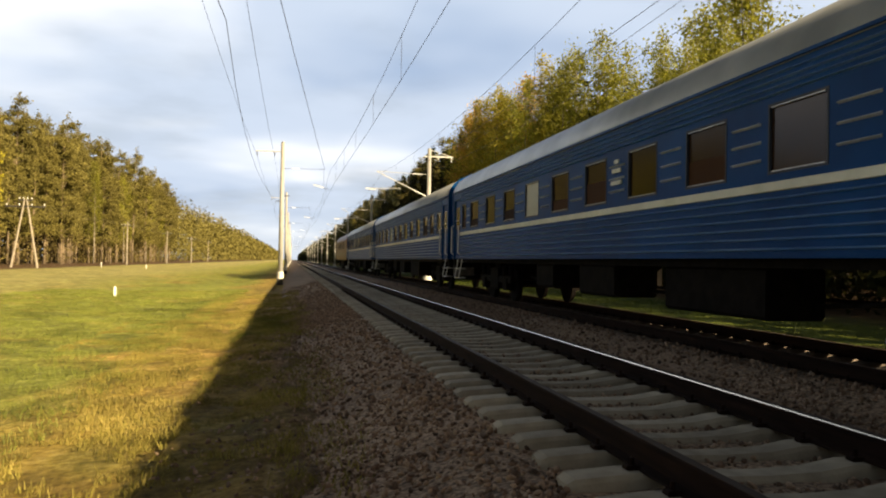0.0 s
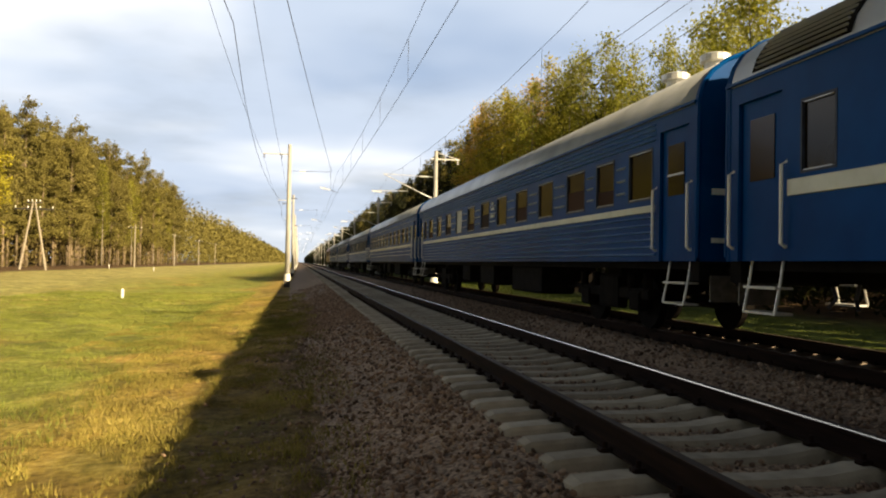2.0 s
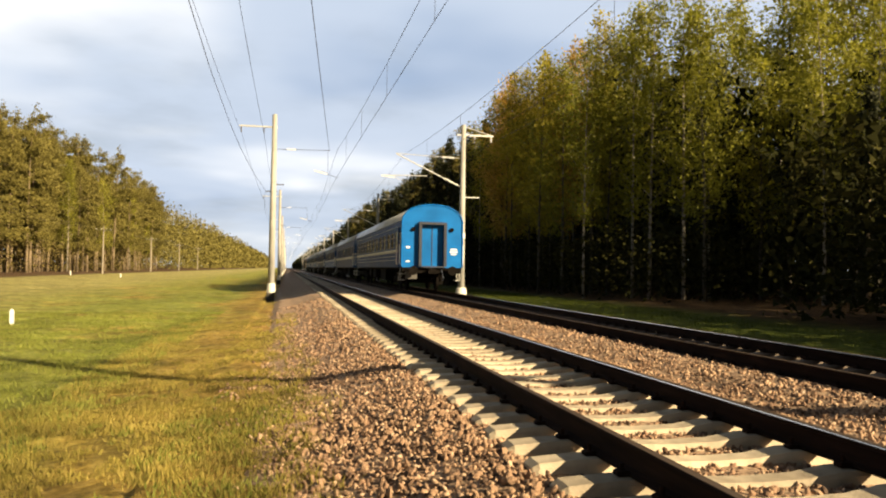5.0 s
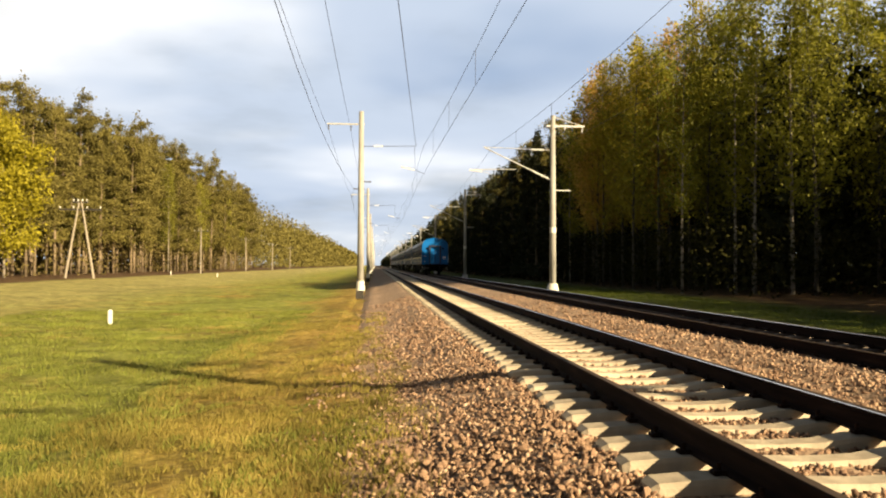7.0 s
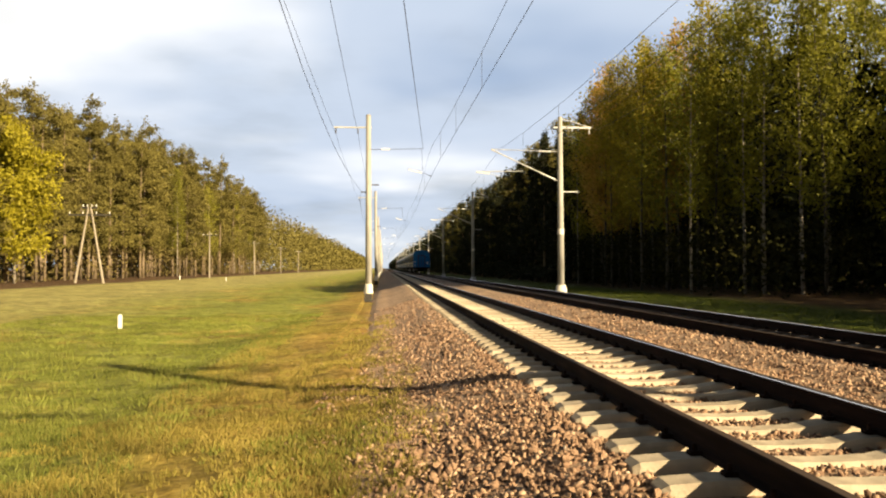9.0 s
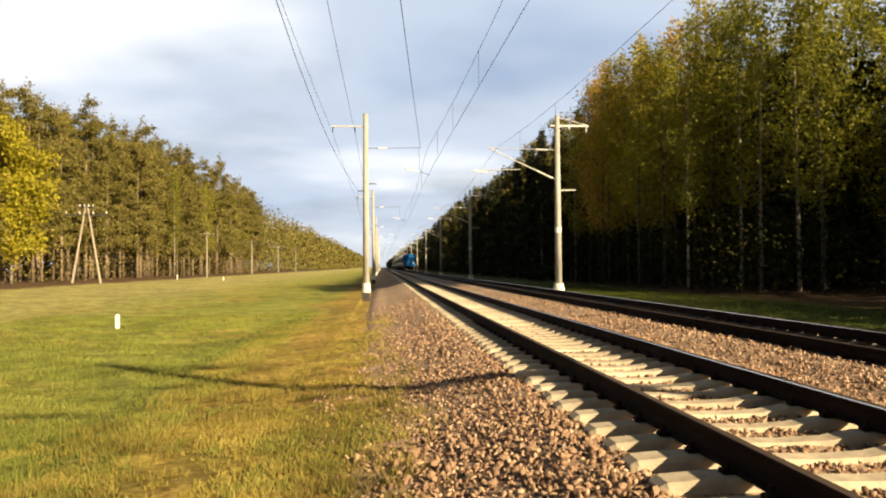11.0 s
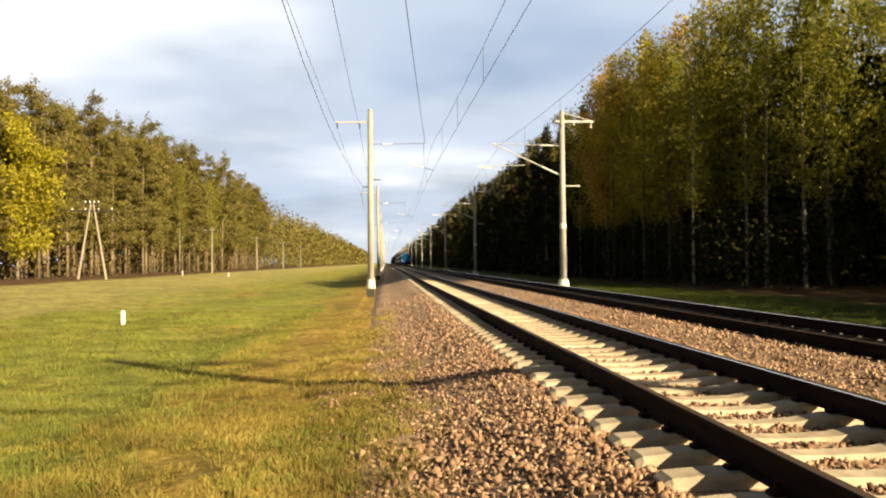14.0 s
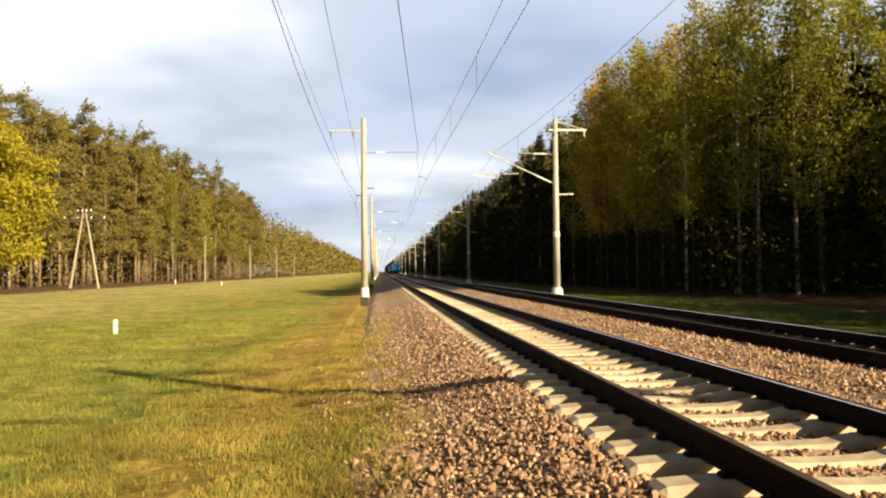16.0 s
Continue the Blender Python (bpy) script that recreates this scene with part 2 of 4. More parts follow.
BRUSH = material("brown brushwood", [(0.0, (0.05, 0.04, 0.014)), (0.5, (0.11, 0.085, 0.028)), (1.0, (0.19, 0.15, 0.05))], 0.8, 3, 0.75, island=0.6, translucent=0.15, spec=0.2)
BLADE_G = material("green grass blades", [(0.0, (0.09, 0.12, 0.016)), (0.5, (0.19, 0.215, 0.04)), (1.0, (0.32, 0.31, 0.09))], 0.35, 4, 0.7, island=0.5, translucent=0.3, spec=0.2, spread=(0.6, 0.35))
# Darker copy of the green blades: shade on the verge put into colour.
BLADE_SHADE = material("lush grass blades", [(0.0, (0.03, 0.045, 0.006)), (0.5, (0.07, 0.09, 0.012)), (1.0, (0.14, 0.15, 0.03))], 0.35, 4, 0.75, island=0.5, translucent=0.2, spec=0.1)
BLADE = material("grass blades", [(0.0, (0.11, 0.10, 0.018)), (0.4, (0.22, 0.19, 0.04)), (0.7, (0.34, 0.27, 0.075)), (1.0, (0.50, 0.40, 0.16))], 0.6, 5, 0.7, island=0.4, translucent=0.3, spec=0.2, spread=(0.9, 0.42))


def ground_material():
    """Meadow: dry yellow grass on the bank, green in the hollow, straw towards the woods, leaf litter beneath the trees."""
    m = bpy.data.materials.new("meadow")
    m.use_nodes = True
    N, L = m.node_tree.nodes, m.node_tree.links
    b = N["Principled BSDF"]
    b.inputs["Roughness"].default_value = 0.9
    b.inputs["Specular IOR Level"].default_value = 0.15
    tc = N.new("ShaderNodeTexCoord")
    sep = N.new("ShaderNodeSeparateXYZ")
    L.new(tc.outputs["Object"], sep.inputs[0])

    def tex(scale, detail, rough=0.55):
        n = N.new("ShaderNodeTexNoise")
        n.inputs["Scale"].default_value, n.inputs["Detail"].default_value, n.inputs["Roughness"].default_value = scale, detail, rough
        L.new(tc.outputs["Object"], n.inputs["Vector"])
        return n.outputs["Fac"]

    def ramp(fac, stops):
        r = N.new("ShaderNodeValToRGB")
        while len(r.color_ramp.elements) < len(stops):
            r.color_ramp.elements.new(0.5)
        for e, (p, c) in zip(r.color_ramp.elements, stops):
            e.position, e.color = p, (*c, 1)
        L.new(fac, r.inputs[0])
        return r.outputs[0]

    def calc(op, a, c):
        n = N.new("ShaderNodeMath")
        n.operation = op
        for i, v in enumerate((a, c)):
            if isinstance(v, (int, float)):
                n.inputs[i].default_value = v
            else:
                L.new(v, n.inputs[i])
        return n.outputs[0]

    def mix(fac, a, c):
        n = N.new("ShaderNodeMix")
        n.data_type = "RGBA"
        L.new(fac, n.inputs["Factor"])
        L.new(a, n.inputs[6])
        L.new(c, n.inputs[7])
        return n.outputs[2]

    def zone(x0, x1, wobble):
        """0 where x is under x0, 1 where it is over x1, with a ragged border."""
        x = calc("ADD", sep.outputs["X"], calc("MULTIPLY", calc("SUBTRACT", tex(0.22, 5, 0.6), 0.5), wobble))
        n = N.new("ShaderNodeMapRange")
        n.interpolation_type = "SMOOTHSTEP"
        n.inputs["From Min"].default_value, n.inputs["From Max"].default_value = x0, x1
        L.new(x, n.inputs["Value"])
        return n.outputs[0]
    fine = tex(5.0, 9, 0.7)
    green = ramp(fine, [(0.3, (0.13, 0.15, 0.02)), (0.5, (0.215, 0.235, 0.045)), (0.7, (0.31, 0.315, 0.085))])
    dry = ramp(fine, [(0.3, (0.13, 0.085, 0.02)), (0.5, (0.32, 0.22, 0.05)), (0.7, (0.46, 0.34, 0.11))])
    straw = ramp(fine, [(0.3, (0.21, 0.20, 0.06)), (0.7, (0.40, 0.36, 0.15))])
    litter = ramp(fine, [(0.3, (0.05, 0.032, 0.018)), (0.7, (0.14, 0.085, 0.045))])
    mixed = mix(ramp(tex(0.35, 5), [(0.45, (0, 0, 0)), (0.62, (1, 1, 1))]), green, dry)
    patch = ramp(tex(0.16, 4), [(0.42, (0, 0, 0)), (0.62, (1, 1, 1))])
    col = mix(zone(-20, -8, 9), straw, mix(patch, green, mixed))
    col = mix(zone(-33, -29, 4), litter, col)
    col = mix(zone(-4.0, -1.9, 2.4), col, mix(ramp(tex(0.5, 5), [(0.4, (0, 0, 0)), (0.7, (0.55, 0.55, 0.55))]), dry, mixed))
    rusty = ramp(fine, [(0.3, (0.20, 0.12, 0.03)), (0.7, (0.48, 0.30, 0.09))])
    worn = calc("MULTIPLY", zone(-1.9, -0.5, 1.6), ramp(tex(0.28, 4), [(0.42, (0.1, 0.1, 0.1)), (0.6, (0.9, 0.9, 0.9))]))
    col = mix(worn, col, rusty)
    grit = ramp(fine, [(0.3, (0.07, 0.048, 0.03)), (0.5, (0.20, 0.135, 0.085)), (0.7, (0.34, 0.25, 0.16))])
    col = mix(zone(-0.75, 0.35, 2.2), col, grit)
    # Darker green on the verge, with the wood's shade put into it.
    shade_green = ramp(fine, [(0.3, (0.045, 0.062, 0.010)), (0.5, (0.09, 0.115, 0.017)), (0.7, (0.15, 0.17, 0.03))])
    col = mix(zone(7, 9, 0.5), col, shade_green)
    col = mix(zone(15, 19, 3), col, litter)
    for scale, amount in ((1.3, 0.38), (0.3, 0.22), (14.0, 0.3)):
        hs, mr = N.new("ShaderNodeHueSaturation"), N.new("ShaderNodeMapRange")
        mr.inputs["From Min"].default_value, mr.inputs["From Max"].default_value = 0.32, 0.68
        mr.inputs["To Min"].default_value, mr.inputs["To Max"].default_value = 1 - amount, 1 + amount
        L.new(tex(scale, 4), mr.inputs["Value"])
        L.new(mr.outputs[0], hs.inputs["Value"])
        L.new(col, hs.inputs["Color"])
        col = hs.outputs[0]
    L.new(col, b.inputs["Base Color"])
    bp = N.new("ShaderNodeBump")
    bp.inputs["Strength"].default_value, bp.inputs["Distance"].default_value = 1.0, 0.12
    L.new(tex(9.0, 8, 0.7), bp.inputs["Height"])
    L.new(bp.outputs[0], b.inputs["Normal"])
    return m


MEADOW = ground_material()


# ---- mesh helpers ----
class Geo:
    """Vertices and faces of one mesh."""

    def __init__(self):
        self.v, self.f = [], []

    def add(self, verts, faces):
        k = len(self.v)
        self.v.extend(tuple(p) for p in verts)
        self.f.extend(tuple(k + i for i in q) for q in faces)
        return self

    def box(self, x0, x1, y0, y1, z0, z1, c=0.0):
        """A box; c chamfers its edges along y."""
        if c:
            ring = [(x0 + c, z0), (x1 - c, z0), (x1, z0 + c), (x1, z1 - c), (x1 - c, z1), (x0 + c, z1), (x0, z1 - c), (x0, z0 + c)]
            return self.extrude(ring, y0, y1)
        v = [(x, y, z) for x in (x0, x1) for y in (y0, y1) for z in (z0, z1)]
        return self.add(v, [(0, 1, 3, 2), (4, 6, 7, 5), (0, 4, 5, 1), (2, 3, 7, 6), (0, 2, 6, 4), (1, 5, 7, 3)])

    def extrude(self, ring, y0, y1):
        n = len(ring)
        v = [(x, y0, z) for x, z in ring] + [(x, y1, z) for x, z in ring]
        f = [(i, n + i, n + (i + 1) % n, (i + 1) % n) for i in range(n)]
        return self.add(v, f + [tuple(range(n)), tuple(range(2 * n - 1, n - 1, -1))])

    def tube(self, pts, radii, n=8, caps=True):
        """A tapered tube along points."""
        pts = [Vector(p) for p in pts]
        if isinstance(radii, (int, float)):
            radii = [radii] * len(pts)
        v, f = [], []
        side = Vector((1, 0, 0))
        for i, (p, r) in enumerate(zip(pts, radii)):
            d = (pts[min(i + 1, len(pts) - 1)] - pts[max(i - 1, 0)]).normalized()
            side = Vector((1, 0, 0)) if abs(d.x) < 0.8 else Vector((0, 0, 1))
            a = d.cross(side).normalized()
            b = d.cross(a)
            v += [p + r * (math.cos(2 * math.pi * k / n) * a + math.sin(2 * math.pi * k / n) * b) for k in range(n)]
        for i in range(len(pts) - 1):
            f += [(i * n + k, i * n + (k + 1) % n, (i + 1) * n + (k + 1) % n, (i + 1) * n + k) for k in range(n)]
        if caps:
            f += [tuple(range(n - 1, -1, -1)), tuple(range((len(pts) - 1) * n, len(pts) * n))]
        return self.add(v, f)

    def ob(self, name, mat, parent=None, label="", smooth=False):
        me = bpy.data.meshes.new(name)
        me.from_pydata(self.v, [], self.f)
        if smooth:
            me.polygons.foreach_set("use_smooth", [True] * len(me.polygons))
        me.materials.append(mat)
        bm = bmesh.new()
        bm.from_mesh(me)
        bmesh.ops.recalc_face_normals(bm, faces=bm.faces)
        bm.to_mesh(me)
        bm.free()
        o = new(name, me)
        if parent:
            o.parent = parent
        if label:
            o["label"] = label
        return o


def raw_mesh(name, verts, faces, mat, parent=None):
    """A big joined mesh straight from arrays, all faces with the same number of corners."""
    verts, faces = np.asarray(verts, np.float32), np.asarray(faces, np.int32)
    me = bpy.data.meshes.new(name)
    me.vertices.add(len(verts))
    me.vertices.foreach_set("co", verts.ravel())
    k = faces.shape[1]
    me.loops.add(faces.size)
    me.loops.foreach_set("vertex_index", faces.ravel())
    me.polygons.add(len(faces))
    me.polygons.foreach_set("loop_start", np.arange(0, faces.size, k, dtype=np.int32))
    me.update(calc_edges=True)
    me.materials.append(mat)
    o = new(name, me)
    if parent:
        o.parent = parent
    return o


def empty(name, label, category, group="", kind=""):
    return tagged(new(name), label, category, group, kind)


# ---- plan: x across the line, y along it, z = 0 at the rail heads ----
TRACK_1, TRACK_2, GAUGE = 2.995, 7.095, 1.59
SPAN = 46.2
POLE_L, POLE_R = -0.9, 10.8
PROFILE = [(-2500, -0.4), (-60, -0.4), (-40, -0.45), (-31, -0.55), (-20, -0.80), (-9, -0.97), (-4.2, -1.0), (-1.6, -0.84), (-0.3, -0.71),
           (0.1, -0.68), (0.8, -0.74), (9.4, -0.74), (10.2, -0.52), (12, -0.46), (16, -0.5), (22, -0.4), (60, -0.4), (2500, -0.4)]


def ground_z(x, y=0.0):
    z = float(np.interp(x, [p[0] for p in PROFILE], [p[1] for p in PROFILE]))
    if -1.2 < x < 0.9:
        z += 0.07 * min(1, max(-2.4, 1 - y / 14)) + 0.10 * noise.noise(Vector((x * 0.9, y * 0.45, 9))) + 0.05 * noise.noise(Vector((x * 2, y * 1.7, 9))) + 0.03 * noise.noise(Vector((x * 4, y * 4, 3)))
    soft = min(1.0, max(0.0, (abs(x - 4.5) - 5.2) / 3))
    return z + soft * (0.05 * noise.noise(Vector((x * 0.35, y * 0.35, 0))) + 0.10 * noise.noise(Vector((x * 0.07, y * 0.07, 5))) + (0.05 * noise.noise(Vector((x * 1.1, y * 0.9, 7))) + 0.03 * noise.noise(Vector((x * 2.3, y * 1.9, 4))) if -20 < x < 0 else 0))


def make_ground():
    xs = [-2500, -900, -300, -120, -80] + [-60 + 2 * i for i in range(20)] + [-20 + 0.25 * i for i in range(74)] + [-1.4 + 0.1 * i for i in range(24)] + [1, 4, 7] + [10 + 0.5 * i for i in range(24)] + [22 + 3 * i for i in range(14)] + [80, 200, 700, 2500]
    ys = [-1500, -400, -120, -60, -40] + [-30 + 1.0 * i for i in range(15)] + [-15 + 0.25 * i for i in range(180)] + [30 + 1.0 * i for i in range(12)] + [42 + 2 * i for i in range(60)] + [162 + 8 * i for i in range(30)] + [420, 500, 700, 1000, 1600, 3000]
    v = [(x, y, ground_z(x, y)) for y in ys for x in xs]
    n = len(xs)
    f = [(j * n + i, j * n + i + 1, (j + 1) * n + i + 1, (j + 1) * n + i) for j in range(len(ys) - 1) for i in range(n - 1)]
    o = raw_mesh("ground", v, f, MEADOW)
    o.data.polygons.foreach_set("use_smooth", [True] * len(o.data.polygons))
    tagged(o, "grassy meadow and verge, yellowed near the line and green in the hollow", "meadow", kind="structure")


BED = [(-0.85, -1.0), (-0.35, -0.73), (-0.1, -0.675), (0.35, -0.60), (0.85, -0.46), (1.28, -0.325), (1.5, -0.275), (4.5, -0.275), (5.05, -0.30), (5.45, -0.22), (5.75, -0.178), (6.16, -0.178), (6.24, -0.275), (7.95, -0.275), (8.03, -0.178), (8.5, -0.178), (9.1, -0.30), (10.3, -0.62)]


def bed_z(x):
    return float(np.interp(x, [p[0] for p in BED], [p[1] for p in BED]))


def make_bed():
    xs = [-0.85 + 0.1156 * i for i in range(60)] + [6.1 + 0.06 * i for i in range(5)] + [6.6 + 0.25 * i for i in range(5)] + [7.9 + 0.06 * i for i in range(5)] + [8.3 + 0.2 * i for i in range(11)]
    ys = [-60, -30] + [-16 + 0.25 * i for i in range(180)] + [29 + 3 * i for i in range(60)] + [220, 300, 400, 600, 900]
    v = [(x, y, bed_z(x) + (0.025 * noise.noise(Vector((x * 3, y * 3, 2))) if -16 < y < 60 else 0)) for y in ys for x in xs]
    n = len(xs)
    f = [(j * n + i, j * n + i + 1, (j + 1) * n + i + 1, (j + 1) * n + i) for j in range(len(ys) - 1) for i in range(n - 1)]
    o = raw_mesh("ballast_bed", v, f, BALLAST)
    return tagged(o, "bed of reddish crushed stone ballast beneath two tracks", "ballast", kind="structure")


def ballast_shade(m):
    """Darkens the stones from the far track outwards: its shade put into the colour."""
    N, L = m.node_tree.nodes, m.node_tree.links
    b = N["Principled BSDF"]
    base = b.inputs["Base Color"].links[0].from_socket
    tc, sep = N.new("ShaderNodeTexCoord"), N.new("ShaderNodeSeparateXYZ")
    L.new(tc.outputs["Object"], sep.inputs[0])
    n = N.new("ShaderNodeTexNoise")
    n.inputs["Scale"].default_value, n.inputs["Detail"].default_value = 1.1, 5
    L.new(tc.outputs["Object"], n.inputs["Vector"])
    wob, rng = N.new("ShaderNodeMath"), N.new("ShaderNodeMapRange")
    wob.operation = "MULTIPLY_ADD"
    wob.inputs[1].default_value = 0.7
    L.new(n.outputs["Fac"], wob.inputs[0])
    L.new(sep.outputs["X"], wob.inputs[2])
    rng.interpolation_type = "SMOOTHSTEP"
    rng.inputs["From Min"].default_value, rng.inputs["From Max"].default_value = 6.05, 6.6
    rng.inputs["To Min"].default_value, rng.inputs["To Max"].default_value = 1.0, 0.22
    L.new(wob.outputs[0], rng.inputs["Value"])
    hs = N.new("ShaderNodeHueSaturation")
    L.new(rng.outputs[0], hs.inputs["Value"])
    L.new(base, hs.inputs["Color"])
    L.new(hs.outputs[0], b.inputs["Base Color"])


make_ground()
bed = make_bed()
ballast_shade(BALLAST)

# ---- tracks ----
RAIL_RING = [(-0.075, -0.18), (0.075, -0.18), (0.075, -0.168), (0.012, -0.15), (0.010, -0.045), (0.036, -0.032), (0.037, -0.008), (0.03, 0.0),
             (-0.03, 0.0), (-0.037, -0.008), (-0.036, -0.032), (-0.010, -0.045), (-0.012, -0.15), (-0.075, -0.168)]
PITCH = 0.53


def sleeper_mesh():
    g = Geo()
    sec = [(-1.35, -0.235, 0.085), (-1.30, -0.205, 0.10), (-0.98, -0.185, 0.10), (-0.62, -0.185, 0.10), (-0.35, -0.225, 0.09), (0, -0.235, 0.085),
           (0.35, -0.225, 0.09), (0.62, -0.185, 0.10), (0.98, -0.185, 0.10), (1.30, -0.205, 0.10), (1.35, -0.235, 0.085)]
    v, f = [], []
    for x, z, w in sec:
        v += [(x, -0.15, -0.40), (x, -w - 0.018, z - 0.03), (x, -w, z), (x, w, z), (x, w + 0.018, z - 0.03), (x, 0.15, -0.40)]
    for i in range(len(sec) - 1):
        f += [(i * 6 + k, i * 6 + k + 1, i * 6 + 7 + k, i * 6 + 6 + k) for k in range(5)]
    f += [tuple(range(6)), tuple(range(len(sec) * 6 - 1, len(sec) * 6 - 7, -1))]
    return g.add(v, f)


def make_track(cx, label, slab=CONCRETE):
    t = empty("railway_track", label, "railway track", "tracks", "structure")
    t.location.x = cx
    for s in (-1, 1):
        ring = [(x + s * GAUGE / 2, z) for x, z in RAIL_RING]
        r = Geo().extrude(ring, -70, 900).ob("rail", RUST, t, "rust-brown steel rail")
        Geo().box(s * GAUGE / 2 - 0.029, s * GAUGE / 2 + 0.029, -70, 900, 0.0005, 0.004).ob("running_surface", WORN, r, "worn rail head")
        xi = s * (GAUGE / 2 - 0.0315)
        Geo().extrude([(xi - s * 0.006, -0.007), (xi - s * 0.0015, 0.0015), (xi + s * 0.003, 0.0015), (xi + s * 0.003, -0.012)], -70, 900).ob("gauge_corner", STEEL, r, "polished inner rail corner")
    sl = sleeper_mesh()
    first = sl.ob("sleeper", slab, t)
    first.location.y = -14.0
    count = 138
    for i in range(1, count):
        o = new("sleeper", first.data)
        o.parent = t
        o.location = (random.uniform(-0.015, 0.015), -14.0 + i * PITCH, random.uniform(-0.006, 0.006))
        o.rotation_euler.z = random.uniform(-0.008, 0.008)
    base = np.array(sl.v)
    quads = np.array([q for q in sl.f if len(q) == 4])
    ys = [-14.0 + i * PITCH for i in range(count, 480)] + [-14.0 - i * PITCH for i in range(1, 60)]
    v = np.concatenate([base + (0, y, 0) for y in ys])
    f = np.concatenate([quads + k * len(base) for k in range(len(ys))])
    tagged(raw_mesh("sleepers", v, f, slab, t), kind="stuff")
    # fastenings: a clip and a bolt on each side of each rail
    g = Geo()
    for i in range(0, 60):
        y = -14.0 + i * PITCH
        for s in (-1, 1):
            for q in (-1, 1):
                x = s * GAUGE / 2 + q * 0.105
                g.box(x - 0.045, x + 0.045, y - 0.035, y + 0.035, -0.185, -0.150, 0.01)
                g.tube([(x, y, -0.15), (x, y, -0.105)], 0.016, 6)
    tagged(g.ob("rail_clips", RUST, t), kind="stuff")
    return t


make_track(TRACK_1, "near track of rusty rails on concrete sleepers in ballast")
make_track(TRACK_2, "far track of rusty rails on concrete sleepers, which the train uses", SHADE_CONCRETE)


# ---- overhead line ----
def insulator(g, a, b, r=0.045, n=6):
    """A string of discs from a to b."""
    a, b = Vector(a), Vector(b)
    pts, radii = [], []
    for i in range(n):
        for u, k in ((0.15, 0.45), (0.35, 1.0), (0.65, 1.0), (0.85, 0.45)):
            pts.append(a + (b - a) * ((i + u) / n))
            radii.append(r * k)
    g.tube(pts, radii, 8)


def pole_thing(x0, y, left):
    zb = -0.88 if left else -0.5
    p = empty("catenary_pole", "tall round concrete pole with %s" % ("a tarred foot beside the ballast" if left else "a whitewashed footing on the forest side"), "catenary pole", "overhead line poles")
    p.location = (x0, y, 0)
    Geo().tube([(0, 0, zb), (0, 0, 4), (0, 0, 10.25)], [0.21, 0.185, 0.145], 14).ob("shaft", POLE_C, p, smooth=True)
    Geo().tube([(0, 0, 10.25), (0, 0, 10.32)], [0.16, 0.12], 12).ob("cap", POLE_C, p)
    if left:
        Geo().box(-0.26, 0.20, -0.24, 0.24, zb - 0.05, zb + 0.45, 0.02).ob("footing", TAR, p, "black tarred foot block")
        Geo().tube([(0, 0, zb + 0.45), (0, 0, zb + 1.0)], [0.27, 0.235], 14).ob("collar", WHITEWASH, p, "whitewashed collar")
        # feeder arm on the field side
        Geo().box(-2.05, 0.2, -0.04, 0.04, 9.50, 9.58).ob("feeder_arm", GALV, p, "pale steel arm")
        for x in (-1.95, -0.62):
            g = Geo()
            insulator(g, (x, 0, 9.5), (x, 0, 9.15))
            g.ob("insulator", DARKSTEEL, p)
        Geo().box(-0.45, 0.2, -0.03, 0.03, 5.62, 5.68).ob("lower_bracket", DARKSTEEL, p)
        Geo().box(0.1, 0.62, -0.03, 0.03, 6.05, 6.11).ob("side_bracket", DARKSTEEL, p)
        Geo().tube([(0.1, 0, 8.22), (3.3, 0, 8.28)], 0.016, 6).ob("tie_rod", DARKSTEEL, p)
        g = Geo()
        insulator(g, (0.75, 0, 8.24), (1.3, 0, 8.25), 0.06)
        g.ob("tie_insulator", PORCELAIN, p, "white porcelain insulator")
        Geo().tube([(3.2, 0, 8.24), (3.25, 0, 6.95), (2.35, 0, 7.05)], 0.012, 6).ob("drop_rod", WIRE, p)
        g = Geo()
        insulator(g, (2.38, 0, 7.03), (3.22, 0, 6.83), 0.055)
        g.ob("steady_insulator", PORCELAIN, p, "white porcelain insulator")
        Geo().tube([(3.22, 0, 6.83), (3.85, 0, 6.62)], 0.014, 6).ob("steady_arm", WIRE, p)
    else:
        Geo().tube([(0, 0, zb), (0, 0, zb + 0.14), (0, 0, zb + 0.5)], [0.38, 0.36, 0.28], 14).ob("footing", WHITEWASH, p, "whitewashed footing")
        Geo().box(-0.4, 1.95, -0.05, 0.05, 9.62, 9.72).ob("feeder_arm", GALV, p, "pale steel arm")
        Geo().tube([(0.1, 0, 10.2), (1.8, 0, 9.72)], 0.035, 6).ob("feeder_stay", GALV, p)
        for x in (1.82, 0.75):
            g = Geo()
            insulator(g, (x, 0, 9.62), (x, 0, 9.25 if x > 1 else 9.42), 0.05)
            g.ob("insulator", PORCELAIN, p)
        Geo().tube([(-0.1, 0, 8.18), (-4.3, 0, 8.3)], 0.022, 6).ob("tie_rod", GALV, p)
        g = Geo()
        insulator(g, (-0.55, 0, 8.19), (-1.35, 0, 8.21), 0.065)
        g.ob("tie_insulator", PORCELAIN, p, "white porcelain insulator")
        Geo().tube([(-0.1, 0, 6.35), (-4.25, 0, 8.28)], 0.036, 6).ob("cantilever", GALV, p, "pale slanting cantilever tube")
        g = Geo()
        insulator(g, (-0.3, 0, 6.45), (-1.25, 0, 6.88), 0.07)
        g.ob("cantilever_insulator", PORCELAIN, p, "white porcelain insulator")
        Geo().tube([(-2.3, 0, 6.98), (-5.2, 0, 6.90)], 0.03, 6).ob("registration_tube", GALV, p)
        g = Geo()
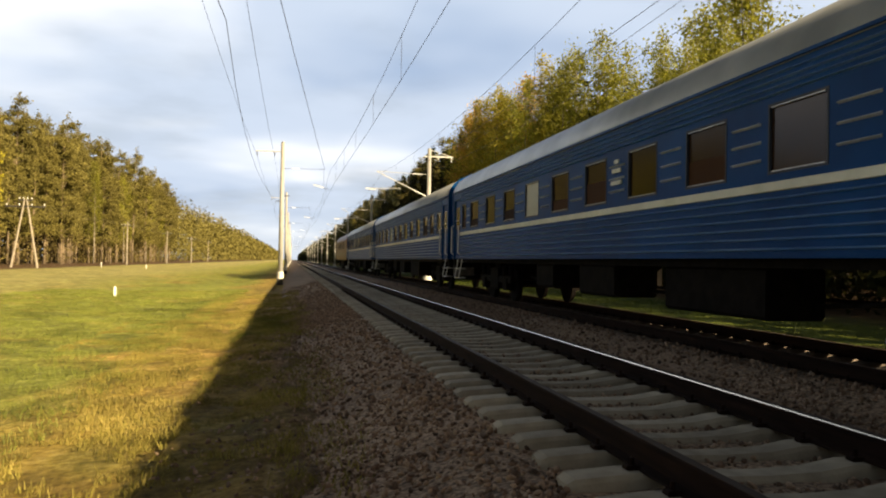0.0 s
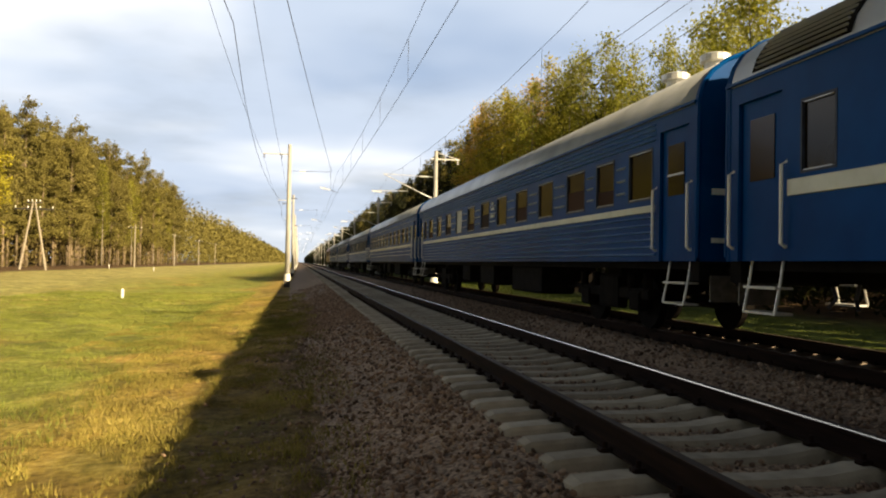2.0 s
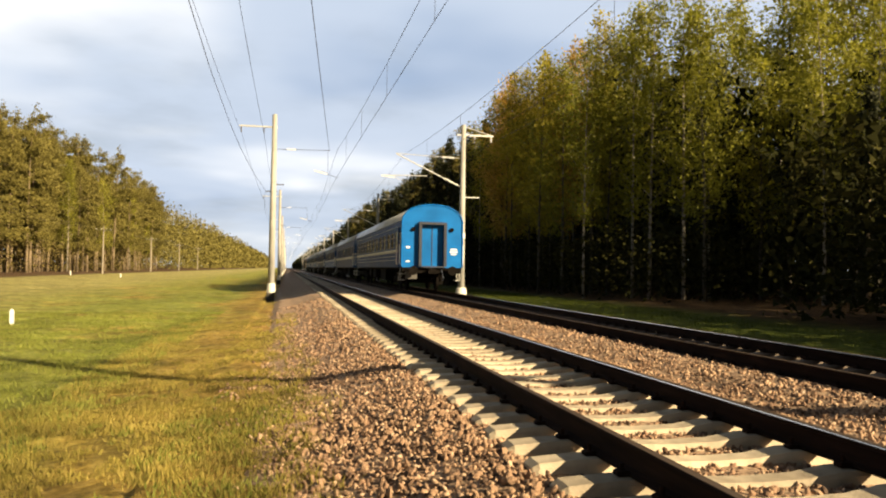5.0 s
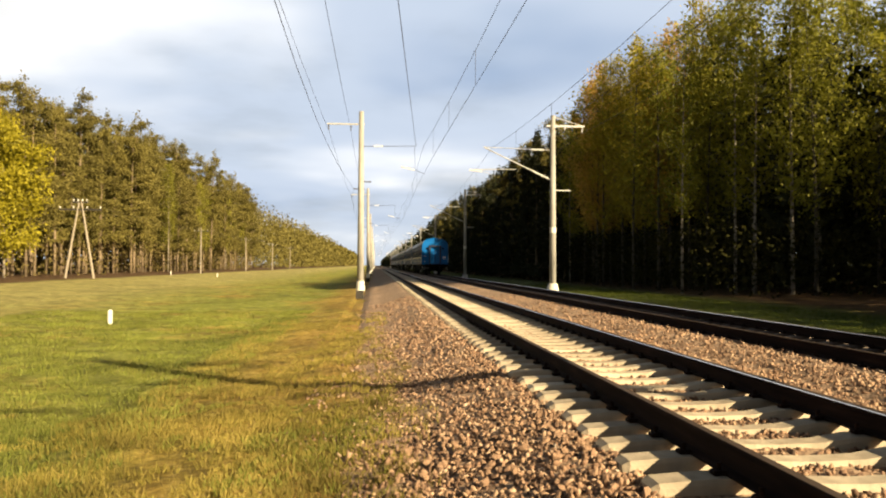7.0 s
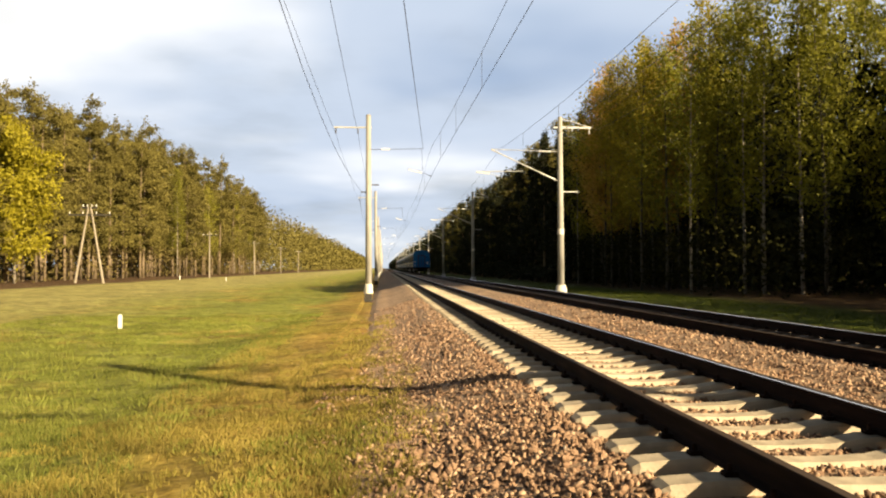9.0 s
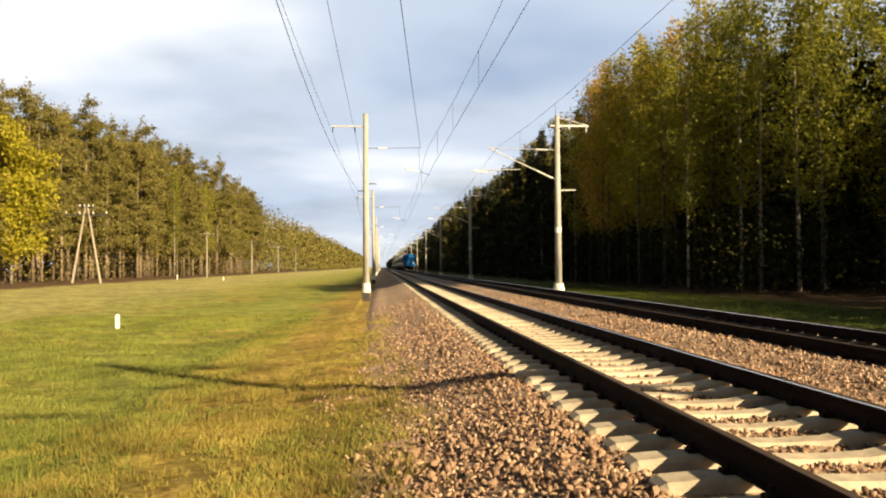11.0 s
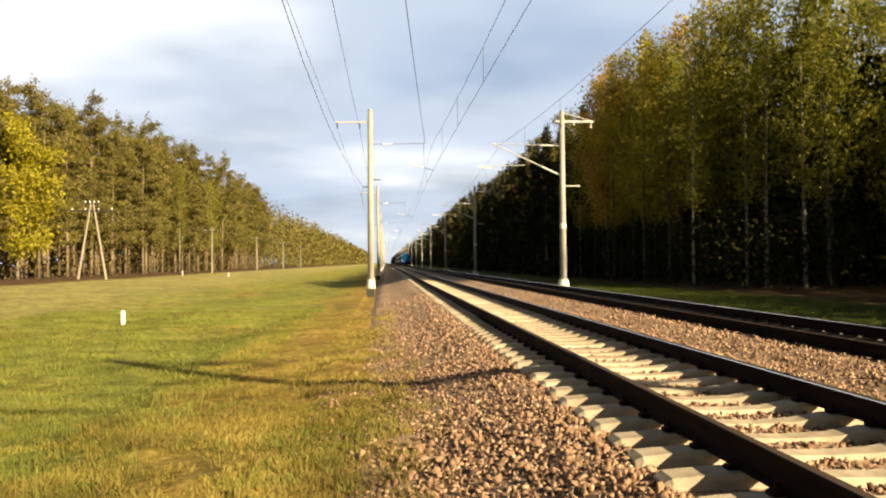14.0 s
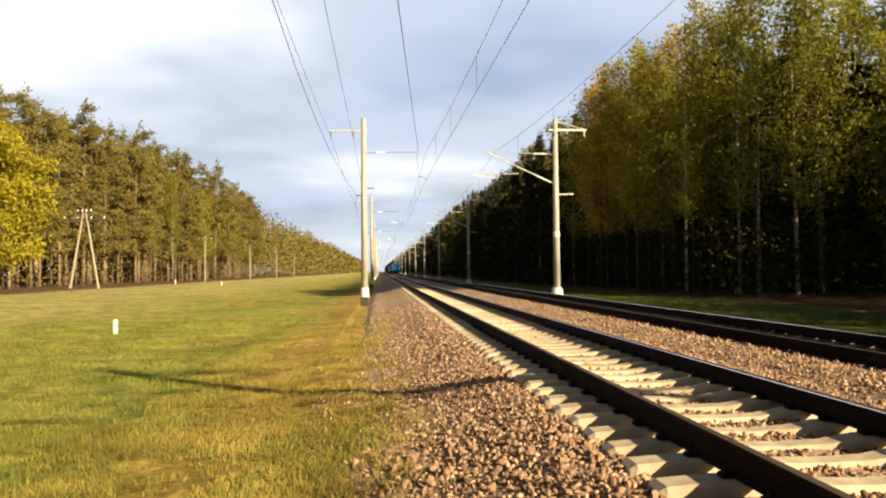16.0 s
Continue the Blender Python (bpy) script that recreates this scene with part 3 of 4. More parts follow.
        insulator(g, (-4.35, 0, 6.80), (-5.2, 0, 6.90), 0.055)
        g.ob("steady_insulator", PORCELAIN, p, "white porcelain insulator")
        Geo().tube([(-4.35, 0, 6.80), (-3.75, 0, 6.62)], 0.014, 6).ob("steady_arm", GALV, p)
        Geo().box(-0.2, 1.1, -0.03, 0.03, 5.68, 5.75).ob("lower_bracket", GALV, p)
        Geo().tube([(0, 0, 3.1), (0, 0, 3.45)], [0.20, 0.198], 14).ob("painted_band", WHITEWASH, p, "white painted band")
    return p


for left, x0 in ((True, POLE_L), (False, POLE_R)):
    master = pole_thing(x0, SPAN, left)
    for k in range(2, 13):
        copy_thing(master, pose(x0 + random.uniform(-0.05, 0.05), SPAN * k, 0, 0, random.uniform(-0.4, 0.4), 0))
    if not left:
        copy_thing(master, pose(x0 + 1.6, -1.64, 0)).scale.z = 1.1


def wire(name, points, r, label, mat=WIRE, category="overhead wire", parent=None):
    o = Geo().tube(points, r, 5).ob(name, mat, parent)
    return o if parent else tagged(o, label, category, "overhead wires")


def sagging(x_of, z_pole, sag, k0=-2, k1=12, step=8):
    pts = []
    for k in range(k0, k1):
        for i in range(step):
            u = i / step
            pts.append((x_of(k + u), SPAN * (k + u), z_pole - 4 * sag * u * (1 - u)))
    return pts


for cx, tag, off in ((TRACK_1, "near", 0.0), (TRACK_2, "far", 0.12)):
    set_ = empty("catenary", "thin dark messenger and contact wires above the %s track" % tag, "overhead wire", "overhead wires")
    stag = lambda u, c=cx, o=off: c + o + 0.15 * math.cos(math.pi * u)
    wire("messenger_wire", sagging(stag, 8.3, 0.65), 0.008, "", parent=set_)
    wire("contact_wire", sagging(stag, 6.6, 0.03), 0.008, "", parent=set_)
    for k in range(0, 5):
        for i in range(1, 6):
            u = i / 6
            zt = 8.3 - 4 * 0.65 * u * (1 - u)
            x = stag(k + u)
            Geo().tube([(x, SPAN * (k + u), 6.6), (x, SPAN * (k + u), zt)], 0.006, 4).ob("dropper", WIRE, set_)
wire("feeder_wire", sagging(lambda u: POLE_L - 1.95, 9.15, 0.35), 0.008, "dark feeder wire on the outer arm of the poles")
wire("feeder_wire", sagging(lambda u: POLE_L - 0.62, 9.15, 0.35), 0.009, "dark feeder wire close to the poles")
wire("feeder_wire", sagging(lambda u: POLE_L - 0.45 - 0.5 * 4 * (u % 1) * (1 - u % 1), 5.7, 0.1), 0.008, "dark low cable on the pole brackets")
wire("feeder_wire", sagging(lambda u: POLE_R + 1.82, 9.25, 0.4), 0.009, "dark feeder wire along the forest side")
wire("feeder_wire", sagging(lambda u: POLE_R + 0.75, 9.42, 0.4), 0.009, "dark feeder wire along the forest side")
wire("anchor_wire", [(2.4 - 3.3 * i / 8, SPAN * (1 - i / 8), 8.28 - 0.5 * (i / 8) * (1 - i / 8)) for i in range(9)], 0.012, "dark wire crossing above the near track")


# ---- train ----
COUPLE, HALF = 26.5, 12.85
ROOF_RING = [(1.56, 3.46), (1.55, 3.56), (1.49, 3.74), (1.36, 3.93), (1.12, 4.11), (0.80, 4.24), (0.40, 4.32), (0, 4.345)]


def full_ring(half, floor=None):
    return [(x, z) for x, z in half] + [(-x, z) for x, z in reversed(half[:-1])]


def bogie_part(name, y, parent, n_axles=2, base=2.4):
    g = Geo()
    for s in (-1, 1):
        g.box(s * 1.02 - 0.08, s * 1.02 + 0.08, y - base / 2 - 0.5, y + base / 2 + 0.5, 0.52, 0.72, 0.03)
        g.box(s * 1.02 - 0.1, s * 1.02 + 0.1, y - 0.45, y + 0.45, 0.32, 0.95, 0.04)
        for q in range(n_axles):
            ya = y - base / 2 + base * q / (n_axles - 1)
            g.box(s * 1.02 - 0.12, s * 1.02 + 0.12, ya - 0.2, ya + 0.2, 0.32, 0.68, 0.04)
            g.tube([(s * 1.02, ya - 0.33, 0.68), (s * 1.02, ya - 0.33, 1.0)], 0.09, 8)
            g.tube([(s * 1.02, ya + 0.33, 0.68), (s * 1.02, ya + 0.33, 1.0)], 0.09, 8)
    g.box(-1.0, 1.0, y - 0.3, y + 0.3, 0.6, 1.1)
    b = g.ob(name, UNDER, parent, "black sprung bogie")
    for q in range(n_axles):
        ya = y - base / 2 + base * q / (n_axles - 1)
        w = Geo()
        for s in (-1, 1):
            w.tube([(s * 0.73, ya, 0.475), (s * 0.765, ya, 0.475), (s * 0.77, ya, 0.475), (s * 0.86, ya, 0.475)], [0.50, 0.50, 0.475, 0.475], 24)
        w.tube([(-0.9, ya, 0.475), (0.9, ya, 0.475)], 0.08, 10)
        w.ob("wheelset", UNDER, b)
    return b


def coach(style, label, end_paint=None, vents=False):
    end_paint = end_paint or BLUE
    ribbed = style != "smooth"
    c = empty("passenger_coach", label, "train coach", "coaches of the train")
    # black core behind the glass standing for the unlit interior, floor and frame
    Geo().box(-1.45, 1.45, -HALF + 0.25, HALF - 0.25, 1.22, 3.5).ob("interior", UNDER, c, "black core for the unlit interior")
    win = [(9.6 - 1.95 * i, 1.06) for i in range(10)] if ribbed else [(8.5 - 2.02 * i, 1.06) for i in range(9)]
    plate_y = {"many": -1.125, "few": 2.775, "smooth": -0.59}[style]
    ends = [(-11.0, 0.92), (-9.5, 0.86), (11.05, 0.60)] if ribbed else [(-10.15, 0.92), (11.05, 0.60)]
    allw = sorted(win + ends)
    zb, zt = 2.19, 3.03
    for s in (-1, 1):
        g = Geo()
        lo, hi = (1.50, 1.55) if s > 0 else (-1.55, -1.50)
        g.box(lo, hi, -11.7, 11.7, 1.2, zb)
        g.box(lo, hi, -11.7, 11.7, zt, 3.47)
        edge = -11.7
        for y, w in allw:
            g.box(lo, hi, edge, y - w / 2, zb, zt)
            edge = y + w / 2
        g.box(lo, hi, edge, 11.7, zb, zt)
        for q in (-1, 1):
            y0, y1 = sorted((q * 12.60, q * HALF))
            g.box(lo, hi, y0, y1, 1.2, 3.47)
            y0, y1 = sorted((q * 11.7, q * 12.60))
            g.box(lo, hi, y0, y1, 3.22, 3.47)
        g.ob("side_wall", BLUE, c)
        # beading pressed into the sheet
        def bead(name, mat, y0, y1, z, d, label=""):
            Geo().add([(s * 1.55, y0, z - d), (s * 1.584, y0, z), (s * 1.55, y0, z + 0.02), (s * 1.55, y1, z - d), (s * 1.584, y1, z), (s * 1.55, y1, z + 0.02)],
                      [(0, 1, 4, 3), (1, 2, 5, 4), (0, 2, 1), (3, 4, 5)]).ob(name, mat, c, label)
        if ribbed and s < 0:
            many = style == "many"
            for z in (1.30, 1.42, 1.54, 1.66, 1.78, 1.90, 3.13, 3.21, 3.29, 3.37) if many else (1.56, 1.76, 3.24):
                bead("beading", BEAD if many else BEAD_PALE, -11.55, 11.55, z, 0.014 if many else 0.008, "worn bead, highlight in its paint")
            for (ya, wa), (yb, wb) in zip(allw, allw[1:]):
                for z in (2.38, 2.60, 2.82) if many else (2.46, 2.76):
                    y0, y1 = ya + wa / 2 + 0.14, yb - wb / 2 - 0.14
                    if y1 - y0 > 0.2:
                        bead("pillar_bead", BEAD_PALE, y0, y1, z, 0.018, "worn bead strip, highlight in its paint")
            if not many:
                Geo().box(-1.572, -1.55, -11.5, 11.5, 1.945, 1.962).ob("pinstripe", CREAM, c, "thin cream line")
        x0, x1 = sorted((s * 1.55, s * 1.578))
        Geo().box(x0, x1, -11.55, 11.55, 1.985 if ribbed else 1.95, 2.10 if ribbed else 2.14, 0.01).ob("stripe", CREAM, c, "cream waistline stripe")
        for i, (y, w) in enumerate(allw):
            f = Geo()
            for a, b2, u0, u1 in ((y - w / 2, y + w / 2, zb, zb + 0.03), (y - w / 2, y + w / 2, zt - 0.03, zt), (y - w / 2, y - w / 2 + 0.03, zb + 0.03, zt - 0.03), (y + w / 2 - 0.03, y + w / 2, zb + 0.03, zt - 0.03)):
                xx = sorted((s * 1.515, s * 1.556))
                f.box(xx[0], xx[1], a, b2, u0, u1)
            fr = f.ob("window", RUBBER, c)
            for zz in (zb + 0.03, zt - 0.045):
                xs = sorted((s * 1.52, s * 1.558))
                Geo().box(xs[0], xs[1], y - w / 2 + 0.06, y + w / 2 - 0.06, zz, zz + 0.012).ob("sill", ALU, fr, "thin bright metal edge")
            xx = sorted((s * 1.505, s * 1.52))
            pale = {"many": i == 8, "few": i in (0, 12), "smooth": False}[style]
            Geo().box(xx[0], xx[1], y - w / 2 + 0.02, y + w / 2 - 0.02, zb + 0.02, zt - 0.02).ob("pane", PALE if pale else GLASS, fr, "pale frosted pane" if pale else "")
            if not pale and style == "many" and (i * 7 + 3) % 5 < 3:
                xx = sorted((s * 1.52, s * 1.524))
                Geo().box(xx[0], xx[1], y - w / 2 + 0.05, y + w / 2 - 0.05, zb + 0.045, zb + (0.38, 0.30, 0.44, 0.26)[i % 4]).ob("curtain", CURTAIN, fr, "brown curtain")
            if style == "few" and w > 0.8:
                xx = sorted((s * 1.52, s * 1.535))
                Geo().box(xx[0], xx[1], y - w / 2 + 0.03, y + w / 2 - 0.03, zt - 0.34, zt - 0.26).ob("transom", TRANSOM, fr, "pale brown transom")
        for q in (-1, 1):
            y0, y1 = sorted((q * 11.72, q * 12.58))
            xx = sorted((s * 1.47, s * 1.50))
            d = Geo().box(xx[0], xx[1], y0, y1, 1.2, 3.22).ob("door", BLUE, c, "blue entrance door")
            xx = sorted((s * 1.50, s * 1.512))
            Geo().box(xx[0], xx[1], y0 + 0.18, y1 - 0.18, 2.2, 2.98).ob("pane", GLASS, d)
            if ribbed:
                xx = sorted((s * 1.512, s * 1.525))
                Geo().box(xx[0], xx[1], y0 + 0.18, y1 - 0.18, 2.5, 2.53).ob("bar", ALU, d)
            for yh in (q * 11.60, q * 12.70):
                Geo().tube([(s * 1.55, yh, 1.36), (s * 1.62, yh, 1.4), (s * 1.62, yh, 2.32), (s * 1.55, yh, 2.36)], 0.022, 6).ob("handrail", WHITE, c, "pale grab rail")
            st = Geo()
            yc = q * 12.15
            for yy in (yc - 0.32, yc + 0.32):
                st.tube([(s * 1.42, yy, 1.2), (s * 1.46, yy, 0.95), (s * 1.54, yy, 0.56)], 0.018, 6)
            for z in (0.55, 0.86):
                xx = sorted((s * 1.30, s * 1.54))
                st.box(xx[0], xx[1], yc - 0.33, yc + 0.33, z, z + 0.03)
            st.ob("step", GALV, c, "worn steel footstep")
        # gutter line
        x0, x1 = sorted((s * 1.55, s * 1.60))
        Geo().box(x0, x1, -HALF, HALF, 3.47, 3.51).ob("gutter", BLUE, c)
        # builder's plates, unreadable
        for z, w in ((2.86, 0.16), (2.70, 0.34), (2.49, 0.42)):
            xx = sorted((s * 1.551, s * 1.577))
            Geo().box(xx[0], xx[1], plate_y - w / 2, plate_y + w / 2, z, z + 0.07).ob("lettering", CREAM, c, "pale unreadable lettering")
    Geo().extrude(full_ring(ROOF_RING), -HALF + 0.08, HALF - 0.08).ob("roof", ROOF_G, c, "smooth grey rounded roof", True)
    if vents:
        for y in (-10.4, -11.7):
            v = Geo().tube([(-0.62, y, 4.2), (-0.62, y, 4.40)], [0.17, 0.17], 14).ob("roof_vent", GALV, c, "round metal roof ventilator")
            Geo().tube([(-0.62, y, 4.38), (-0.62, y, 4.40), (-0.62, y, 4.50), (-0.62, y, 4.53)], [0.18, 0.24, 0.24, 0.17], 16).ob("cowl", GALV, v)
    if not ribbed:
        g = Geo()
        arc = ROOF_RING[1:5]

        def on_roof(u, out):
            k = min(2, int(u * 3))
            (xa, za), (xb, zb2) = arc[k], arc[k + 1]
            p = Vector((xa + (xb - xa) * (u * 3 - k), za + (zb2 - za) * (u * 3 - k) - 3.0))
            p += p.normalized() * out
            return -p.x, p.y + 3.0
        g.extrude([on_roof(u / 6, 0.012) for u in range(7)] + [on_roof(u / 6, -0.08) for u in range(6, -1, -1)], 10.55, 12.3)
        box = g.ob("louvre_panel", UNDER, c, "dark roof louvre recess")
        for k in range(8):
            lo2, hi2, back = on_roof(0.05 + 0.12 * k, 0.055), on_roof(0.05 + 0.12 * k + 0.055, 0.02), on_roof(0.05 + 0.12 * k, 0.0)
            Geo().extrude([lo2, hi2, back], 10.62, 12.22).ob("louvre", ROOF_G, box, "grey roof louvre")
        hatch = Geo().box(-1.15, -0.60, 8.7, 9.7, 4.02, 4.27, 0.06).ob("roof_hatch", RUBBER, c, "dark raised roof housing")
        Geo().box(-1.20, -0.55, 8.9, 9.85, 4.27, 4.32, 0.02).ob("lid", RUBBER, hatch)
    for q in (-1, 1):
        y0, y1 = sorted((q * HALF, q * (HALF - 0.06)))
        # end wall with the passage through its middle
        w = Geo()
        half = [(1.56, 1.2)] + ROOF_RING
        w.extrude([(x, z) for x, z in half if x >= 0.62] + [(0.62, 4.27), (0.62, 1.2)], y0, y1)
        w.extrude([(-x, z) for x, z in half if x >= 0.62] + [(-0.62, 4.27), (-0.62, 1.2)], y0, y1)
        w.extrude([(0.62, 3.38), (0.62, 4.27), (0.40, 4.32), (0, 4.345), (-0.40, 4.32), (-0.62, 4.27), (-0.62, 3.38)], y0, y1)
        e = w.ob("end_wall", end_paint, c, "blue end wall")
        rim = Geo()
        outer = [(x, z) for x, z in full_ring([(1.57, 1.25)] + ROOF_RING)]
        for (xa, za), (xb, zb2) in zip(outer, outer[1:]):
            rim.tube([(xa * 0.985, q * (HALF + 0.01), za), (xb * 0.985, q * (HALF + 0.01), zb2)], 0.035, 6)
        rim.ob("rim", end_paint, e)
        b = Geo()
        for k in range(3):
            yk0, yk1 = sorted((q * (HALF + 0.03 + 0.075 * k), q * (HALF + 0.08 + 0.075 * k)))
            o, i = 0.70, 0.56
            b.box(-o, -i, yk0, yk1, 1.25, 3.46)
            b.box(i, o, yk0, yk1, 1.25, 3.46)
            b.box(-i, i, yk0, yk1, 3.34, 3.46)
            b.box(-i, i, yk0, yk1, 1.2, 1.27)
        b.ob("gangway", RUBBER, c, "dark ribbed gangway frame")
        y0, y1 = sorted((q * (HALF - 0.10), q * (HALF - 0.07)))
        dd = Geo().box(-0.60, 0.60, y0, y1, 1.25, 3.36).ob("gangway_door", end_paint, c, "blue passage door")
        y0, y1 = sorted((q * (HALF - 0.07), q * (HALF - 0.05)))
        Geo().box(-0.02, 0.02, y0, y1, 1.3, 3.3).ob("seam", RUBBER, dd)
        y0, y1 = sorted((q * HALF, q * (HALF + 0.012)))
        for x, z, hw, hh in ((1.1, 2.12, 0.16, 0.035), (1.1, 2.0, 0.2, 0.035), (1.1, 1.88, 0.14, 0.03), (-1.22, 2.2, 0.10, 0.045), (-1.22, 1.5, 0.10, 0.035)):
            Geo().box(x - hw, x + hw, y0, y1, z - hh, z + hh).ob("end_lettering", WHITE, e, "pale unreadable lettering")
        for x in (-0.98, 0.98):
            Geo().tube([(x, q * HALF, 3.1), (x, q * (HALF + 0.09), 3.1)], [0.11, 0.10], 12).ob("tail_lamp", UNDER, e, "unlit dark tail lamp")
            Geo().tube([(x, q * (HALF - 0.05), 1.05), (x, q * (HALF + 0.3), 1.05), (x, q * (HALF + 0.31), 1.05), (x, q * (HALF + 0.36), 1.05)], [0.09, 0.09, 0.23, 0.23], 14).ob("buffer", UNDER, c, "black round buffer")
        g = Geo()
        g.box(-1.5, 1.5, *sorted((q * (HALF - 0.25), q * HALF)), 0.92, 1.2)
        g.ob("headstock", UNDER, c)
        g = Geo()
        g.box(-0.14, 0.14, *sorted((q * HALF, q * (HALF + 0.34))), 0.88, 1.16, 0.04)
        g.box(-0.24, 0.24, *sorted((q * (HALF + 0.2), q * (HALF + 0.38))), 0.90, 1.14, 0.05)
        g.ob("coupler", UNDER, c, "knuckle coupler")
        Geo().box(-1.35, -0.75, *sorted((q * (HALF + 0.02), q * (HALF + 0.05))), 0.62, 1.0).ob("end_plate", DARKSTEEL, c, "dull grey metal plate")
        Geo().tube([(0.5, q * (HALF + 0.02), 1.1), (0.55, q * (HALF + 0.2), 0.7), (0.5, q * (HALF + 0.1), 0.55)], 0.03, 6).ob("brake_hose", RUBBER, c)
    if style == "few":
        for y, w in ((-3.0, 0.10), (2.6, 0.34), (3.4, 0.12), (4.3, 0.30), (5.4, 0.22), (8.8, 0.08)):
            Geo().box(-1.556, -1.548, y - w / 2, y + w / 2, 1.31, 1.34).ob("sill_lettering", BEAD, c, "small pale unreadable lettering")
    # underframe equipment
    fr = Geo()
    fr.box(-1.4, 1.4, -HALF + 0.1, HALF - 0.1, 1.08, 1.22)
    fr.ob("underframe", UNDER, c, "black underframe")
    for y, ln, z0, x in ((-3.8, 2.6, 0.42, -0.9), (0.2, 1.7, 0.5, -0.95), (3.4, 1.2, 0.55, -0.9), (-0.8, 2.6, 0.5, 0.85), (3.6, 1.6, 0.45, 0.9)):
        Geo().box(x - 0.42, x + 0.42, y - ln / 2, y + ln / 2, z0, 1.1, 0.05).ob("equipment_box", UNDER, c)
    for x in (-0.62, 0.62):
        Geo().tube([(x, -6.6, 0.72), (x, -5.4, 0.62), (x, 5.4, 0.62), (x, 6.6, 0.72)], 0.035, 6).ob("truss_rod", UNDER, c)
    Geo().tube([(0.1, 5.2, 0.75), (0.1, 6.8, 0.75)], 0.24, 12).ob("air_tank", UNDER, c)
    for y in (-8.7, 8.7):
        bogie_part("bogie", y, c)
    return c


def locomotive():
    c = empty("locomotive", "brick red diesel locomotive with an ochre band leading the train", "locomotive")
    h = 10.0
    side = [(1.5, 1.15), (1.52, 1.3), (1.52, 3.3), (1.40, 3.7), (1.05, 4.0), (0.5, 4.2), (0, 4.25)]
    Geo().extrude(full_ring(side), -h + 0.6, h - 0.6).ob("body", LOCO_R, c)
    for q in (-1, 1):
        ring = full_ring([(x * 0.94, z if z < 3 else z - 0.12) for x, z in side])
        cabin = Geo().extrude(ring, *sorted((q * (h - 0.6), q * (h + 0.1)))).ob("cab", LOCO_R, c)
        for x in (-0.68, 0.68):
            Geo().box(x - 0.52, x + 0.52, *sorted((q * (h + 0.1), q * (h + 0.13))), 2.55, 3.3).ob("windscreen", GLASS, cabin)
        Geo().box(-1.3, 1.3, *sorted((q * (h + 0.1), q * (h + 0.125))), 1.5, 2.2).ob("band", LOCO_Y, cabin, "ochre painted band")
        for x in (-0.9, 0.9):
            Geo().tube([(x, q * h, 1.05), (x, q * (h + 0.55), 1.05)], [0.1, 0.22], 12).ob("buffer", UNDER, c)
    for s in (-1, 1):
        Geo().box(*sorted((s * 1.52, s * 1.545)), -h + 0.7, h - 0.7, 1.6, 1.95).ob("side_band", LOCO_Y, c, "ochre painted band")
        for i in range(5):
            y = -5 + 2.5 * i
            gr = Geo()
            for k in range(6):
                gr.box(*sorted((s * 1.52, s * 1.55)), y - 0.7, y + 0.7, 2.4 + 0.13 * k, 2.47 + 0.13 * k)
            gr.ob("grille", UNDER, c)
    for y in (-3, 0, 3):
        Geo().tube([(0, y, 4.2), (0, y, 4.42)], [0.55, 0.5], 16).ob("roof_fan", UNDER, c)
    Geo().box(-1.3, 1.3, -3, 3, 0.4, 1.15, 0.1).ob("fuel_tank", UNDER, c)
    for y in (-6.4, 6.4):
        bogie_part("bogie", y, c, 3, 3.6)
    return c


KINDS = {"vented": coach("many", "dark blue closely ribbed passenger coach with two roof ventilators", vents=True),
         "many": coach("many", "dark blue closely ribbed passenger coach with a cream waistline stripe"),
         "few": coach("few", "dark blue passenger coach with thin beads and a cream waistline stripe"),
         "tail": coach("few", "last blue coach, sunlight put into its end paint", BLUE_SUNLIT),
         "smooth": coach("smooth", "dark blue smooth-sided passenger coach with a broad cream stripe")}
# coaches counted from the locomotive
TRAIN, standing = [], set()
for n, kind in enumerate(("many", "many", "many", "few", "vented", "smooth", "tail"), 1):
    TRAIN.append((n, copy_thing(KINDS[kind], pose(TRACK_2, -60, 0)) if kind in standing else KINDS[kind]))
    standing.add(kind)
ENGINE = locomotive()


# ---- wayside things ----
def marker_post(x, y, h=0.5, label="short white concrete marker post in the grass"):
    z = ground_z(x, y)
    p = Geo().box(-0.056, 0.056, -0.056, 0.056, -0.1, h - 0.05, 0.01)
    p.add([(-0.056, -0.056, h - 0.05), (0.056, -0.056, h - 0.05), (0.056, 0.056, h - 0.05), (-0.056, 0.056, h - 0.05), (0, 0, h)], [(0, 1, 4), (1, 2, 4), (2, 3, 4), (3, 0, 4)])
    o = p.ob("marker_post", WHITE)
    o.location = (x, y, z)
    return tagged(o, label, "marker post", "white marker posts")


marker_post(-9.0, 27.1)
marker_post(-22.5, 112, 0.6)
marker_post(-30.5, 118, 0.7)


